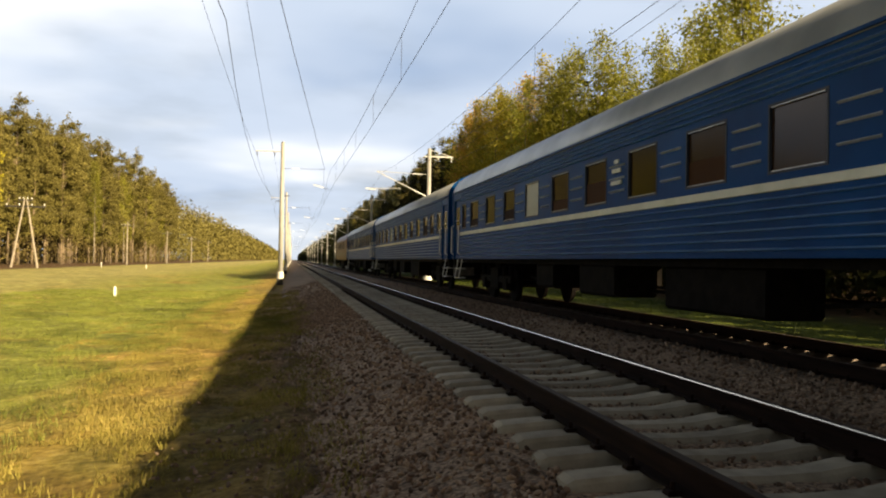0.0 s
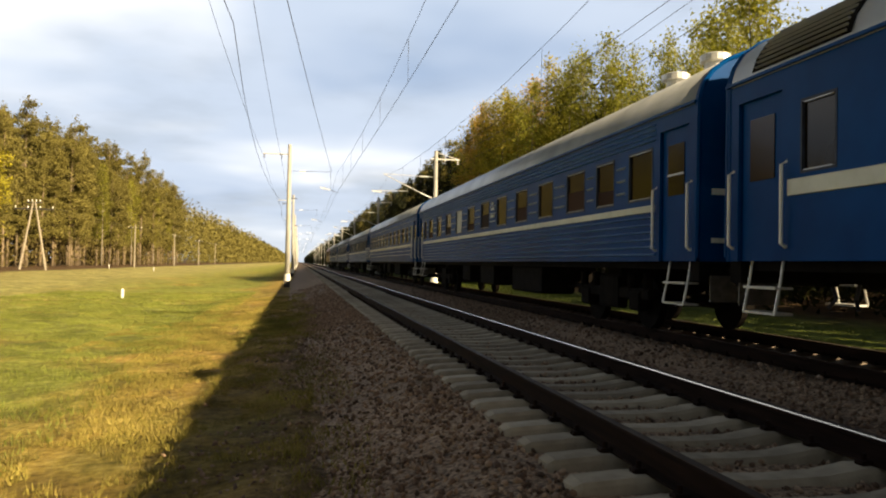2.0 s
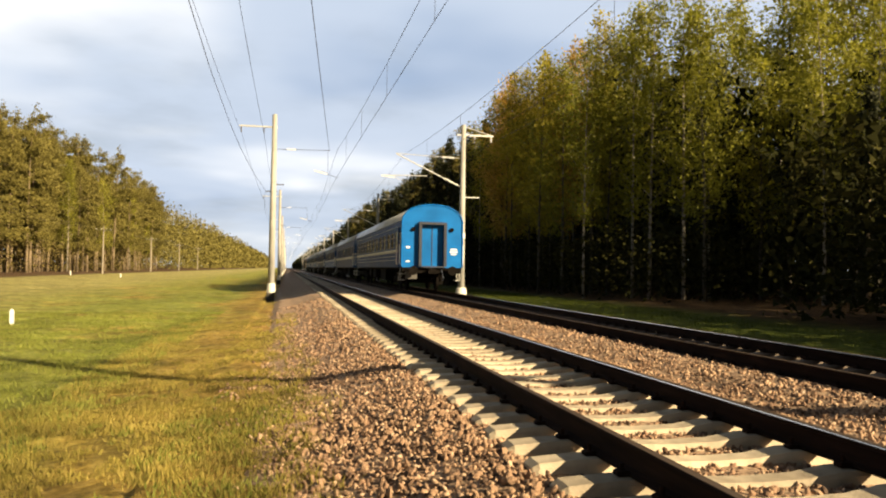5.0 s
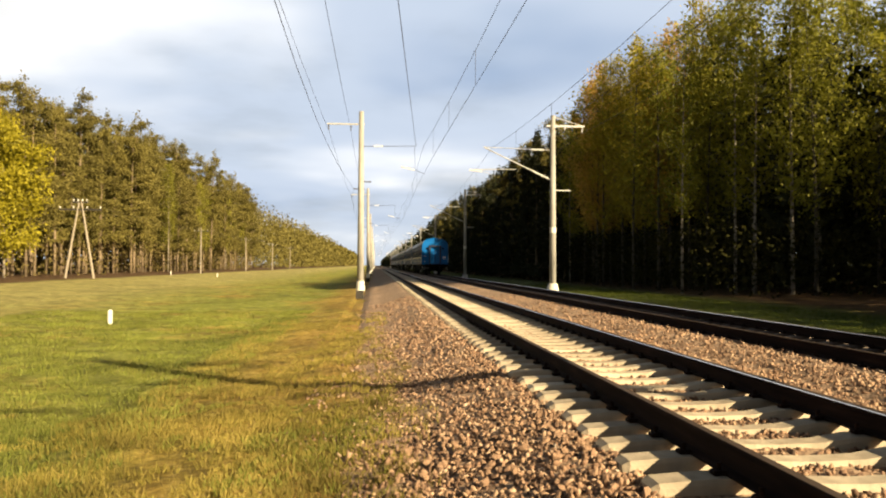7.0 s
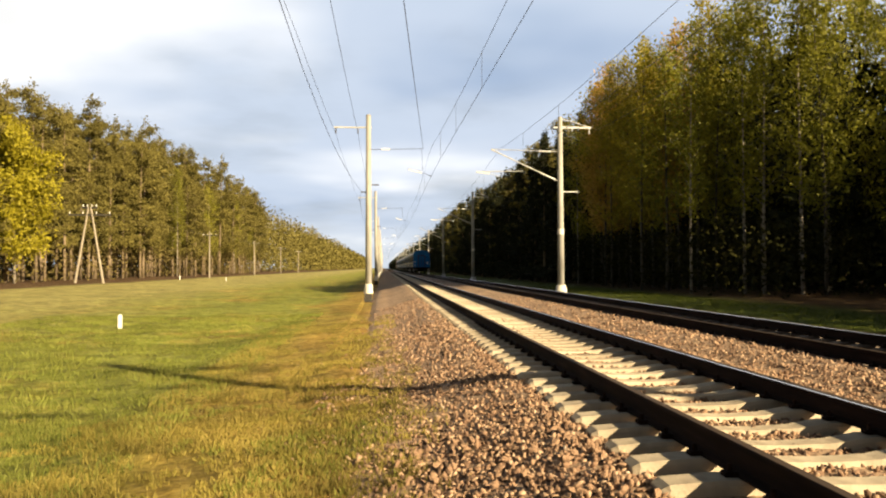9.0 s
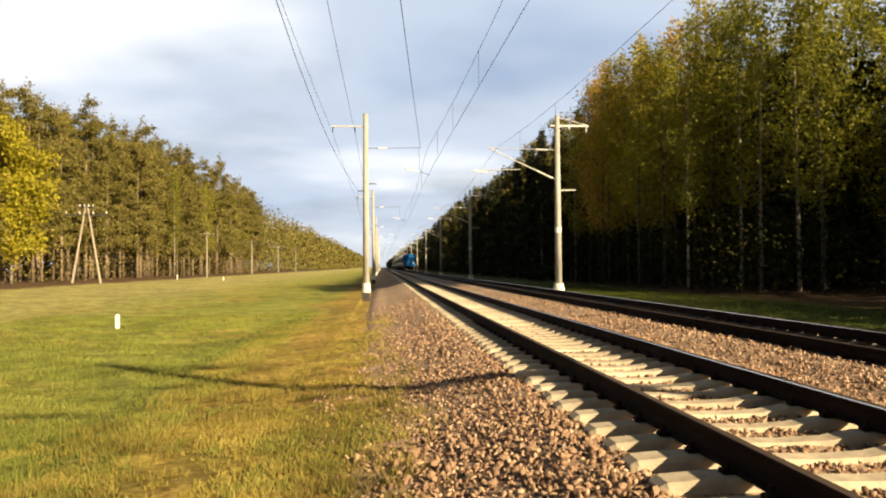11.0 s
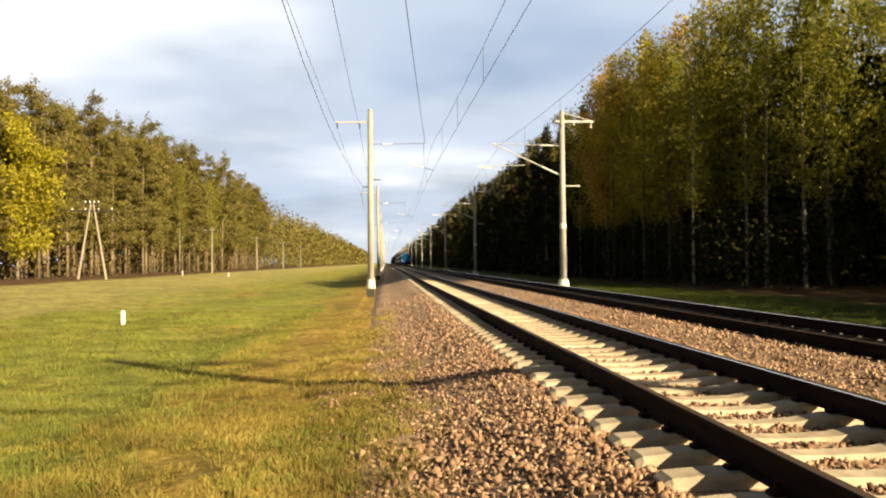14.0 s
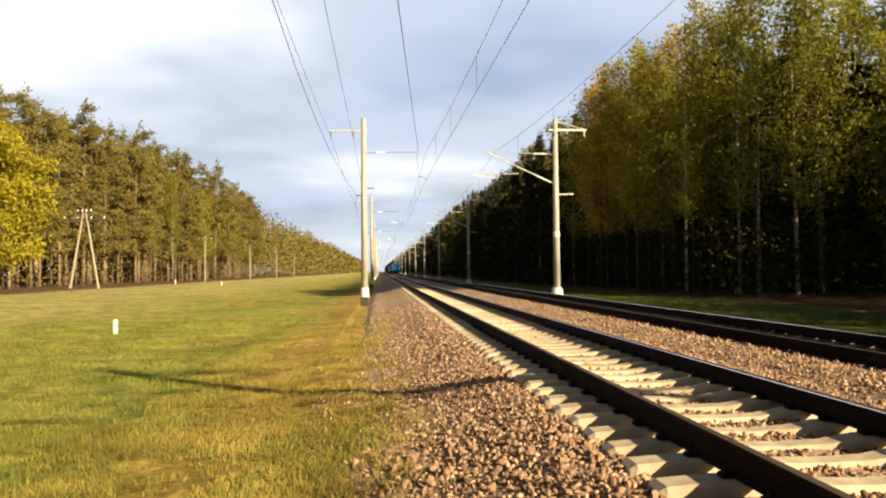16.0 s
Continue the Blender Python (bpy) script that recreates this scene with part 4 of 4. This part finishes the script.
def a_frame_pole(x, y):
    p = empty("telegraph_pole", "grey wooden A-shaped telegraph pole with crossarms before the woods", "telegraph pole", "telegraph poles")
    z = ground_z(x, y)
    p.location = (x, y, z)
    for s in (-1, 1):
        Geo().tube([(s * 1.55, 0, -0.2), (s * 0.12, 0, 8.5)], [0.15, 0.10], 10).ob("leg", POST_WOOD, p)
    for zc, w in ((8.3, 0.85), (7.5, 2.3)):
        arm = Geo().box(-w, w, -0.08, 0.08, zc, zc + 0.18).ob("crossarm", TAR, p, "dark crossarm")
        for i in range(4):
            xx = -w + 0.15 + (2 * w - 0.3) * i / 3
            Geo().tube([(xx, 0, zc + 0.18), (xx, 0, zc + 0.30), (xx, 0, zc + 0.46)], [0.04, 0.09, 0.06], 8).ob("insulator", GALV, arm)
    return p


def telegraph_pole(x, y):
    p = empty("telegraph_pole", "grey wooden telegraph pole with a thin crossarm before the woods", "telegraph pole", "telegraph poles")
    p.location = (x, y, ground_z(x, y))
    Geo().tube([(0, 0, -0.2), (0, 0, 8.2)], [0.15, 0.10], 10).ob("mast", POST_WOOD, p)
    arm = Geo().box(-1.2, 1.2, -0.06, 0.06, 7.4, 7.52).ob("crossarm", TAR, p, "dark crossarm")
    for i in range(4):
        xx = -1.1 + 2.2 * i / 3
        Geo().tube([(xx, 0, 7.52), (xx, 0, 7.6), (xx, 0, 7.72)], [0.03, 0.06, 0.04], 8).ob("insulator", GALV, arm)
    return p


a_frame_pole(-32.6, 88)
first_pole = telegraph_pole(-30.6, 138)
for k in range(1, 4):
    copy_thing(first_pole, pose(-30.6, 138 + 47 * k, ground_z(-30.6, 138 + 47 * k), 0, random.uniform(-1, 1), 0))
for xo, z in ((-1.1, 7.75), (1.1, 7.75)):
    pts = [(-32.6 + xo, 88, z - 0.2)]
    for k in range(0, 5):
        y = 138 + 47 * k
        pts += [(-30.6 + xo, y - 23, z - 0.95), (-30.6 + xo, y, z - 0.55)]
    wire("telegraph_wire", pts, 0.010, "thin telegraph wire before the woods", category="telegraph wire")


# ---- trees ----
def cards(centres, size, rng, flat=0.0):
    """Small bent leaf quads round the centres."""
    n = len(centres)
    a = rng.normal(size=(n, 3))
    a[:, 2] *= 1 - flat
    a /= np.linalg.norm(a, axis=1)[:, None]
    b = np.cross(a, rng.normal(size=(n, 3)))
    b /= np.linalg.norm(b, axis=1)[:, None]
    s = (size * rng.uniform(0.55, 1.3, n))[:, None]
    v = np.stack([centres - a * s * 0.5 + b * s * 0.38, centres - a * s * 0.35 - b * s * 0.40, centres + a * s * 0.62], 1).reshape(-1, 3)
    f = np.arange(3 * n).reshape(n, 3)
    return v, f


def tree(kind, seed, height, leaf, bark, label, n_leaf=3000):
    rng = np.random.default_rng(seed)
    rnd = random.Random(seed)
    name = {"pine": "pine_tree", "birch": "birch_tree", "spruce": "spruce_tree", "bush": "young_tree"}[kind]
    t = empty(name, label, "tree", "forest trees")
    lean = (rnd.uniform(-0.5, 0.5), rnd.uniform(-0.5, 0.5))
    r0 = {"pine": 0.19, "birch": 0.11, "spruce": 0.17, "bush": 0.11}[kind]
    spine = [(lean[0] * u * u + 0.12 * math.sin(3 * u + seed), lean[1] * u * u, -0.3 + (height + 0.3) * u) for u in (0, 0.15, 0.3, 0.45, 0.6, 0.75, 0.9, 0.98)]
    tr = Geo().tube(spine, [r0 * (1.15 - 1.05 * u) for u in (0, 0.15, 0.3, 0.45, 0.6, 0.75, 0.9, 0.98)], 8)
    def at(u):
        return np.array([lean[0] * u * u + 0.12 * math.sin(3 * u + seed), lean[1] * u * u, -0.3 + (height + 0.3) * u])
    low = {"pine": 0.22, "birch": 0.27, "spruce": 0.08, "bush": 0.16}[kind]
    n_limb = {"pine": 38, "birch": 40, "spruce": 60, "bush": 40}[kind]
    pts = []
    for i in range(n_limb):
        u = low + (0.985 - low) * ((i + rnd.random()) / n_limb)
        w = (u - low) / (1 - low)
        if kind == "pine":
            reach = (0.9 + 2.1 * math.sin(math.pi * min(1, 0.22 + 0.78 * w)) ** 0.8) * rnd.uniform(0.6, 1.15)
            rise = rnd.uniform(-0.1, 0.45)
        elif kind == "birch":
            reach = (0.5 + 1.9 * math.sin(math.pi * min(1, 0.15 + 0.85 * w)) ** 0.9) * rnd.uniform(0.5, 1.2)
            rise = rnd.uniform(0.5, 1.1)
        elif kind == "bush":
            reach = (0.8 + 2.6 * math.sin(math.pi * min(1, 0.2 + 0.8 * w))) * rnd.uniform(0.6, 1.1)
            rise = rnd.uniform(0.2, 0.8)
        else:
            reach = (2.7 * (1 - w) + 0.2) * rnd.uniform(0.8, 1.1)
            rise = rnd.uniform(-0.35, -0.05)
        ang = rnd.uniform(0, 2 * math.pi)
        a = at(u)
        tip = a + np.array([math.cos(ang) * reach, math.sin(ang) * reach, rise * reach])
        mid = (a + tip) / 2 + np.array([0, 0, 0.08 * reach])
        tr.tube([a, mid, tip], [r0 * 0.30 * (1.1 - u), r0 * 0.2 * (1.1 - u), 0.008], 3, False)
        k = max(8, int(n_leaf / n_limb * (0.35 + reach / 2.2)))
        if kind == "pine":
            hubs = a + (tip - a) * rng.uniform(0.35, 1.05, (5, 1)) + rng.normal(0, 0.26, (5, 3))
            pts.append(hubs[rng.integers(0, 5, k)] + rng.normal(0, 1, (k, 3)) * (0.36, 0.36, 0.20))
        elif kind == "spruce":
            pts.append(a + (tip - a) * rng.uniform(0.1, 1.05, (k, 1)) + rng.normal(0, 1, (k, 3)) * (0.2, 0.2, 0.16))
        else:
            pts.append(a + (tip - a) * rng.uniform(0.15, 1.1, (k, 1)) + rng.normal(0, 1, (k, 3)) * (0.36, 0.36, 0.42))
    top = at(1.0) + rng.normal(0, 1, (60, 3)) * (0.25, 0.25, 0.45)
    pts.append(top)
    tr.ob("trunk", bark, t, smooth=True)
    size = {"pine": 0.27, "birch": 0.20, "spruce": 0.36, "bush": 0.25}[kind]
    v, f = cards(np.concatenate(pts), size, rng)
    raw_mesh("crown", v, f, leaf, t)
    return t


PINES = [tree("pine", 10 + i, h, NEEDLE, PINE_BARK, "tall pine with an olive crown at the meadow's edge", 5800) for i, h in enumerate((21, 23, 19.5, 22, 24))]
BIRCHES = [tree("birch", 30 + i, h, LEAF, BIRCH_BARK if i % 2 == 1 else GREY_BARK, "slender birch with fresh light green leaves beside the line", 3500) for i, h in enumerate((18.5, 20, 17, 19.5, 16, 21))]
OCHRES = [tree("birch", 50 + i, h, leaf, GREY_BARK, "slender tree with ochre spring leaves beside the line", 4200) for i, (h, leaf) in enumerate(((18, LEAF_O), (19, LEAF_YG)))]
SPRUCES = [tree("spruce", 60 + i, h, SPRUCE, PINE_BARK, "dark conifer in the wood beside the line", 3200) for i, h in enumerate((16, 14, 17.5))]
YELLOW = tree("bush", 70, 13.0, LEAF_Y, BIRCH_BARK, "bright yellow-green young tree before the pines", 11000)
used = set()


TALL = {}
for group, heights in ((PINES, (21, 23, 19.5, 22, 24)), (BIRCHES, (18.5, 20, 17, 19.5, 16, 21)), (OCHRES, (18, 19)), (SPRUCES, (16, 14, 17.5))):
    TALL.update(zip(group, heights))


def plant(master, x, y, scale=1.0):
    if 26.5 < x < 34:
        scale = min(scale, (17.0 if x < 30 else 19.0) / TALL[master])
    if 34 <= x < 36.8 and y > 36:
        scale = 24.0 / TALL[master]
    if 0 < x < 34 and y > 2.2 * x:
        scale = min(scale, rt.uniform(0.93, 1.0) * (0.80 * x + 1.6) * (1.1 if master in OCHRES else 1.0) / TALL[master])
    m = pose(x, y, ground_z(x, y), 0, 0, random.uniform(0, 360))
    if master.name in used:
        o = copy_thing(master, m)
    else:
        used.add(master.name)
        o = master
        o.matrix_basis = m
    o.scale = (scale, scale, scale)
    return o


rt = random.Random(5)
plant(YELLOW, -38.6, 84, 1.3)
# pine wood across the meadow
for row, (x, step) in enumerate(((-41.0, 3.6), (-43.8, 3.8), (-47.5, 4.6), (-52, 6.5))):
    y = 74 + row * 2
    while y < (262 if row < 2 else 205):
        plant(rt.choice(PINES), x + rt.uniform(-2.0, 2.0), y + rt.uniform(-1.5, 1.5), rt.uniform(0.80, 1.02) * (0.95 if y < 98 else 1.06 if y < 112 else 1.15 if y < 160 else 1.19))
        y += step * (1.0 if y < 170 else 1.5)
for y in (150, 176, 205, 236):
    plant(rt.choice(BIRCHES), -39.3 + rt.uniform(-1, 1), y, rt.uniform(0.8, 1.0))
# mixed wood beside the line
for row, (x, step) in enumerate(((18.5, 2.8), (21, 2.8), (24, 3.8), (28, 4.6), (32, 3.8), (35.5, 3.2))):
    y = (45.5, 42.5, 38.5, 31, 34, 38)[row]
    while y < (78 if row < 5 else 62):
        if 50 < y < 70 and row < 2:
            m = rt.choice(OCHRES)
        elif y > 72:
            m = rt.choice(SPRUCES)
        else:
            m = rt.choice(BIRCHES)
        plant(m, x + rt.uniform(-1.1, 1.1), y + rt.uniform(-1.1, 1.1), rt.uniform(0.9, 1.06))
        y += step
for row, (x, step) in enumerate(((17.5, 3.1), (21, 3.6), (25, 4.6))):
    y = 79 + row
    while y < (300 if row < 2 else 165):
        plant(rt.choice(SPRUCES + PINES[2:3]), x + rt.uniform(-1, 1), y + rt.uniform(-1, 1), rt.uniform(0.85, 1.05))
        y += step * (1.0 if y < 130 else 1.6)
# Unseen row of short spruces, added to shade the verge.
for i in range(20):
    plant(rt.choice(SPRUCES), 26.5 + rt.uniform(-1, 1.5), -26 + 2.9 * i, rt.uniform(0.62, 0.72))
# the wood goes on beside and behind, away from the line
for row, (x, step) in enumerate(((37, 5.5), (43, 6.5))):
    y = -20
    while y < 60:
        plant(rt.choice(BIRCHES if y > 5 else BIRCHES[:2] + SPRUCES), x + rt.uniform(-1.5, 1.5), y + rt.uniform(-1.5, 1.5), rt.uniform(0.85, 1.0))
        y += step


def woods(name, label, x0, x1, y0, y1, n, top, size, mat, seed, low=0.3):
    """Distant or deep wood as one mass of leaf clumps with an uneven crown line."""
    rng = np.random.default_rng(seed)
    u = rng.uniform(0, 1, n)
    far = y1 > 1000
    p = np.stack([rng.uniform(x0, x1, n), y0 * (y1 / y0) ** u if far else y0 + (y1 - y0) * u, np.zeros(n)], 1)
    if far:
        size = size * np.clip(p[:, 1] / 320, 0.6, 4)
    crown = np.array([top * (0.80 + 0.28 * noise.noise(Vector((x * 0.25, y * 0.25, seed)))) for x, y, _ in p])
    p[:, 2] = -0.4 + low + (crown - low) * rng.uniform(0, 1, n) ** 0.75
    v, f = cards(p, size, rng)
    o = raw_mesh(name, v, f, mat)
    return tagged(o, label, "woods", kind="stuff")


woods("far_woods", "distant olive pine woods across the meadow", -64, -40, 215, 2400, 60000, 28.5, 0.9, NEEDLE, 3)
woods("deep_woods", "deep olive pine wood behind the front trees", -70, -47, 66, 270, 17000, 19, 1.2, NEEDLE, 4, 0.0)
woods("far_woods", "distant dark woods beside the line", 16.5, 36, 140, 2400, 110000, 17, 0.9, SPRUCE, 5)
# Backing masses whose needle colour stands for the shade inside the wood.
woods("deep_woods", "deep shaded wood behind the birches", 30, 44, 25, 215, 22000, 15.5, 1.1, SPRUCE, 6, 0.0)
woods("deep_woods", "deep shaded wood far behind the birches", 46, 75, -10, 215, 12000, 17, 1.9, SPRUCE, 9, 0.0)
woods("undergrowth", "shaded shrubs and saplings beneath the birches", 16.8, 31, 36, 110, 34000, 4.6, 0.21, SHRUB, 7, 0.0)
# Thicket out of view, added to keep the sun off the verge.
woods("undergrowth", "unseen thicket of shrubs and saplings that shades the verge", 17.0, 25.5, -32, 25, 30000, 7.4, 0.34, SHRUB, 17, 0.0)
# Two leaf masses added to darken the inner wood and shade the tail coach.
woods("deep_woods", "leaf mass added to darken the inner wood", 22, 31, 41, 135, 22000, 18, 0.7, SPRUCE, 18, 0.0)
woods("deep_woods", "leaf mass added to shade the train's tail", 27, 35, 64, 135, 14000, 22, 0.8, SPRUCE, 19, 6.0)
woods("undergrowth", "brown shrubs and saplings at the foot of the pine wood", -48, -37.5, 70, 250, 9000, 6.0, 0.36, BRUSH, 8, 0.0)


# ---- grass and stones ----
def grass(name, label, n, x_range, y_range, h, seed, dens, mat):
    rng = np.random.default_rng(seed)
    x, y = rng.uniform(*x_range, n), rng.uniform(*y_range, n)
    keep = np.array([noise.noise(Vector((a * 0.8, b * 0.8, seed))) + 0.6 * noise.noise(Vector((a * 3, b * 3, seed))) > dens for a, b in zip(x, y)])
    keep &= rng.random(n) < np.clip((0.75 - x) / 1.1, 0, 1) ** 0.7 if x_range[1] < 1 else True
    x, y = x[keep], y[keep]
    z = np.array([max(ground_z(a, b), bed_z(a) if -0.3 < a < 2 else -9) for a, b in zip(x, y)])
    n = len(x)
    ang = rng.uniform(0, 2 * np.pi, n)
    hh = h * rng.uniform(0.4, 1.4, n)
    w = 0.0035 + 0.004 * rng.random(n) + 0.0002 * np.abs(y)
    lean = hh * rng.uniform(0.1, 0.9, n)
    la = rng.uniform(0, 2 * np.pi, n)
    p = np.stack([x, y, z - 0.01], 1)
    d = np.stack([np.cos(ang) * w, np.sin(ang) * w, np.zeros(n)], 1)
    tip = p + np.stack([np.cos(la) * lean, np.sin(la) * lean, hh], 1)
    v = np.stack([p - d, p + d, tip], 1).reshape(-1, 3)
    o = raw_mesh(name, v, np.arange(3 * n).reshape(n, 3), mat)
    return tagged(o, label, "grass", kind="stuff")


grass("grass", "short yellowed grass blades on the bank", 95000, (-3.2, 0.75), (-13, 9), 0.065, 1, 0.0, BLADE)
grass("grass", "short yellowed grass blades on the bank", 40000, (-3.6, 0.35), (9, 28), 0.06, 2, -0.1, BLADE)
grass("grass", "green meadow grass blades", 130000, (-14, -2.6), (-8, 34), 0.09, 3, -0.1, BLADE_G)
grass("grass", "short dry grass blades on the bank", 70000, (-5.0, 0.3), (2.5, 11), 0.055, 5, -0.05, BLADE)
grass("grass", "patches of short green grass blades on the bank", 42000, (-5.0, 0.1), (2.5, 11), 0.065, 6, 0.2, BLADE_G)
grass("grass", "green verge grass beside the far track, shade in its colour", 22000, (10.2, 16), (-6, 60), 0.10, 4, -0.2, BLADE_SHADE)


def tufts(n, seed):
    rng = np.random.default_rng(seed)
    V = []
    for _ in range(n):
        cx, cy = rng.uniform(-3.6, 0.5), rng.uniform(3.6, 16) if rng.random() < 0.7 else rng.uniform(-12, 0)
        cz = max(ground_z(cx, cy), bed_z(cx) if cx > -0.3 else -9)
        for _ in range(int(rng.integers(10, 34))):
            p = np.array([cx, cy, cz - 0.01]) + rng.normal(0, 1, 3) * (0.05, 0.05, 0)
            h = rng.uniform(0.07, 0.20)
            a = rng.uniform(0, 6.28)
            d = np.array([math.cos(a), math.sin(a), 0]) * 0.004
            tip = p + np.array([*(rng.normal(0, 0.45, 2) * h), h])
            V += [p - d, p + d, tip]
    o = raw_mesh("grass_tufts", V, np.arange(len(V)).reshape(-1, 3), BLADE)
    tagged(o, "taller tufts of dry grass on the bank", "grass", kind="stuff")


tufts(330, 12)


def stone_shape(seed):
    bm = bmesh.new()
    bmesh.ops.create_icosphere(bm, subdivisions=1, radius=1.0)
    r = random.Random(seed)
    k = (r.uniform(0.9, 1.5), r.uniform(0.6, 0.95), r.uniform(0.42, 0.7))
    for v in bm.verts:
        v.co *= r.uniform(0.62, 1.25)
        v.co = Vector((v.co.x * k[0], v.co.y * k[1], v.co.z * k[2]))
    vs = np.array([v.co[:] for v in bm.verts])
    fs = np.array([[v.index for v in f.verts] for f in bm.faces])
    bm.free()
    return vs, fs


SHAPES = [stone_shape(s) for s in range(8)]


def turn_matrices(n, rng):
    q = rng.normal(size=(n, 4))
    q /= np.linalg.norm(q, axis=1)[:, None]
    w, x, y, z = q.T
    return np.stack([np.stack([1 - 2 * (y * y + z * z), 2 * (x * y - z * w), 2 * (x * z + y * w)], 1),
                     np.stack([2 * (x * y + z * w), 1 - 2 * (x * x + z * z), 2 * (y * z - x * w)], 1),
                     np.stack([2 * (x * z - y * w), 2 * (y * z + x * w), 1 - 2 * (x * x + y * y)], 1)], 1)


def stones(n, x_range, y_range, r, seed):
    rng = np.random.default_rng(seed)
    x, y = rng.uniform(*x_range, n), rng.uniform(*y_range, n)
    if x_range[0] < 0:
        ragged = np.array([noise.noise(Vector((a * 0.7, b * 0.5, 31))) + 0.5 * noise.noise(Vector((a * 2.1, b * 1.7, 8))) for a, b in zip(x, y)])
        keep = rng.random(n) < np.clip((x + 0.85 + 0.9 * ragged) / 1.5, 0.015, 1) ** 1.3
        x, y = x[keep], y[keep]
        n = len(x)
    rad = r * rng.uniform(0.5, 1.35, n)
    z = np.array([max(bed_z(a), ground_z(a, b) - 0.012) if a < 1 else bed_z(a) for a, b in zip(x, y)]) + rad * rng.uniform(0.0, 0.6, n)
    R = turn_matrices(n, rng)
    V, F, k = [], [], 0
    pick = rng.integers(0, len(SHAPES), n)
    for s, (vs, fs) in enumerate(SHAPES):
        i = np.nonzero(pick == s)[0]
        pts = np.einsum("nij,vj->nvi", R[i], vs) * rad[i][:, None, None] + np.stack([x[i], y[i], z[i]], 1)[:, None, :]
        V.append(pts.reshape(-1, 3))
        F.append((fs[None] + (np.arange(len(i)) * len(vs))[:, None, None]).reshape(-1, 3) + k)
        k += len(i) * len(vs)
    o = raw_mesh("stones", np.concatenate(V), np.concatenate(F), STONE, bed)
    tagged(o, kind="stuff")


for y0, y1, k in ((-13.5, -7, 1.3), (-7, 3, 0.55), (3, 7.5, 2.7), (7.5, 12, 1.6), (12, 20, 0.65), (20, 34, 0.2)):
    d = (y1 - y0) * k
    big = 0.024 if k > 0.9 else 0.030
    stones(int(d * 700), (-1.3, 1.75), (y0, y1), big, int(100 + y0))
    stones(int(d * 190), (2.3, 3.7), (y0, y1), big, int(200 + y0))
    stones(int(d * 300), (4.2, 6.1), (y0, y1), big, int(300 + y0))
# loose stones that can be told apart one by one
stone_meshes = []
for vs, fs in SHAPES:
    me = bpy.data.meshes.new("stone")
    me.from_pydata(vs.tolist(), [], fs.tolist())
    me.materials.append(STONE)
    stone_meshes.append(me)
for i in range(280):
    x, y = rt.uniform(0.0, 1.65), rt.uniform(3.4, 7.0)
    o = new("stone", rt.choice(stone_meshes))
    o.parent = bed
    r = rt.uniform(0.024, 0.045)
    o.matrix_basis = pose(x, y, bed_z(x) + r * 0.7, rt.uniform(0, 360), rt.uniform(0, 360), rt.uniform(0, 360)) @ Matrix.Diagonal((r, r, r, 1))


def motions():
    """The train draws away along the far track. Rows: seconds and the place of the coupling behind the second coach."""
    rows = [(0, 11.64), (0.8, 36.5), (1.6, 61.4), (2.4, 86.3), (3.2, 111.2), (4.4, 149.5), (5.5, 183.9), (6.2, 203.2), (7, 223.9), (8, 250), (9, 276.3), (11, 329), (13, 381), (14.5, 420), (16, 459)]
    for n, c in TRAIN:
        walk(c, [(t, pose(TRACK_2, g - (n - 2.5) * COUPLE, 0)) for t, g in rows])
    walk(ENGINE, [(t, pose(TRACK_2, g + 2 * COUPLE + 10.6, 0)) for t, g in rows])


motions()
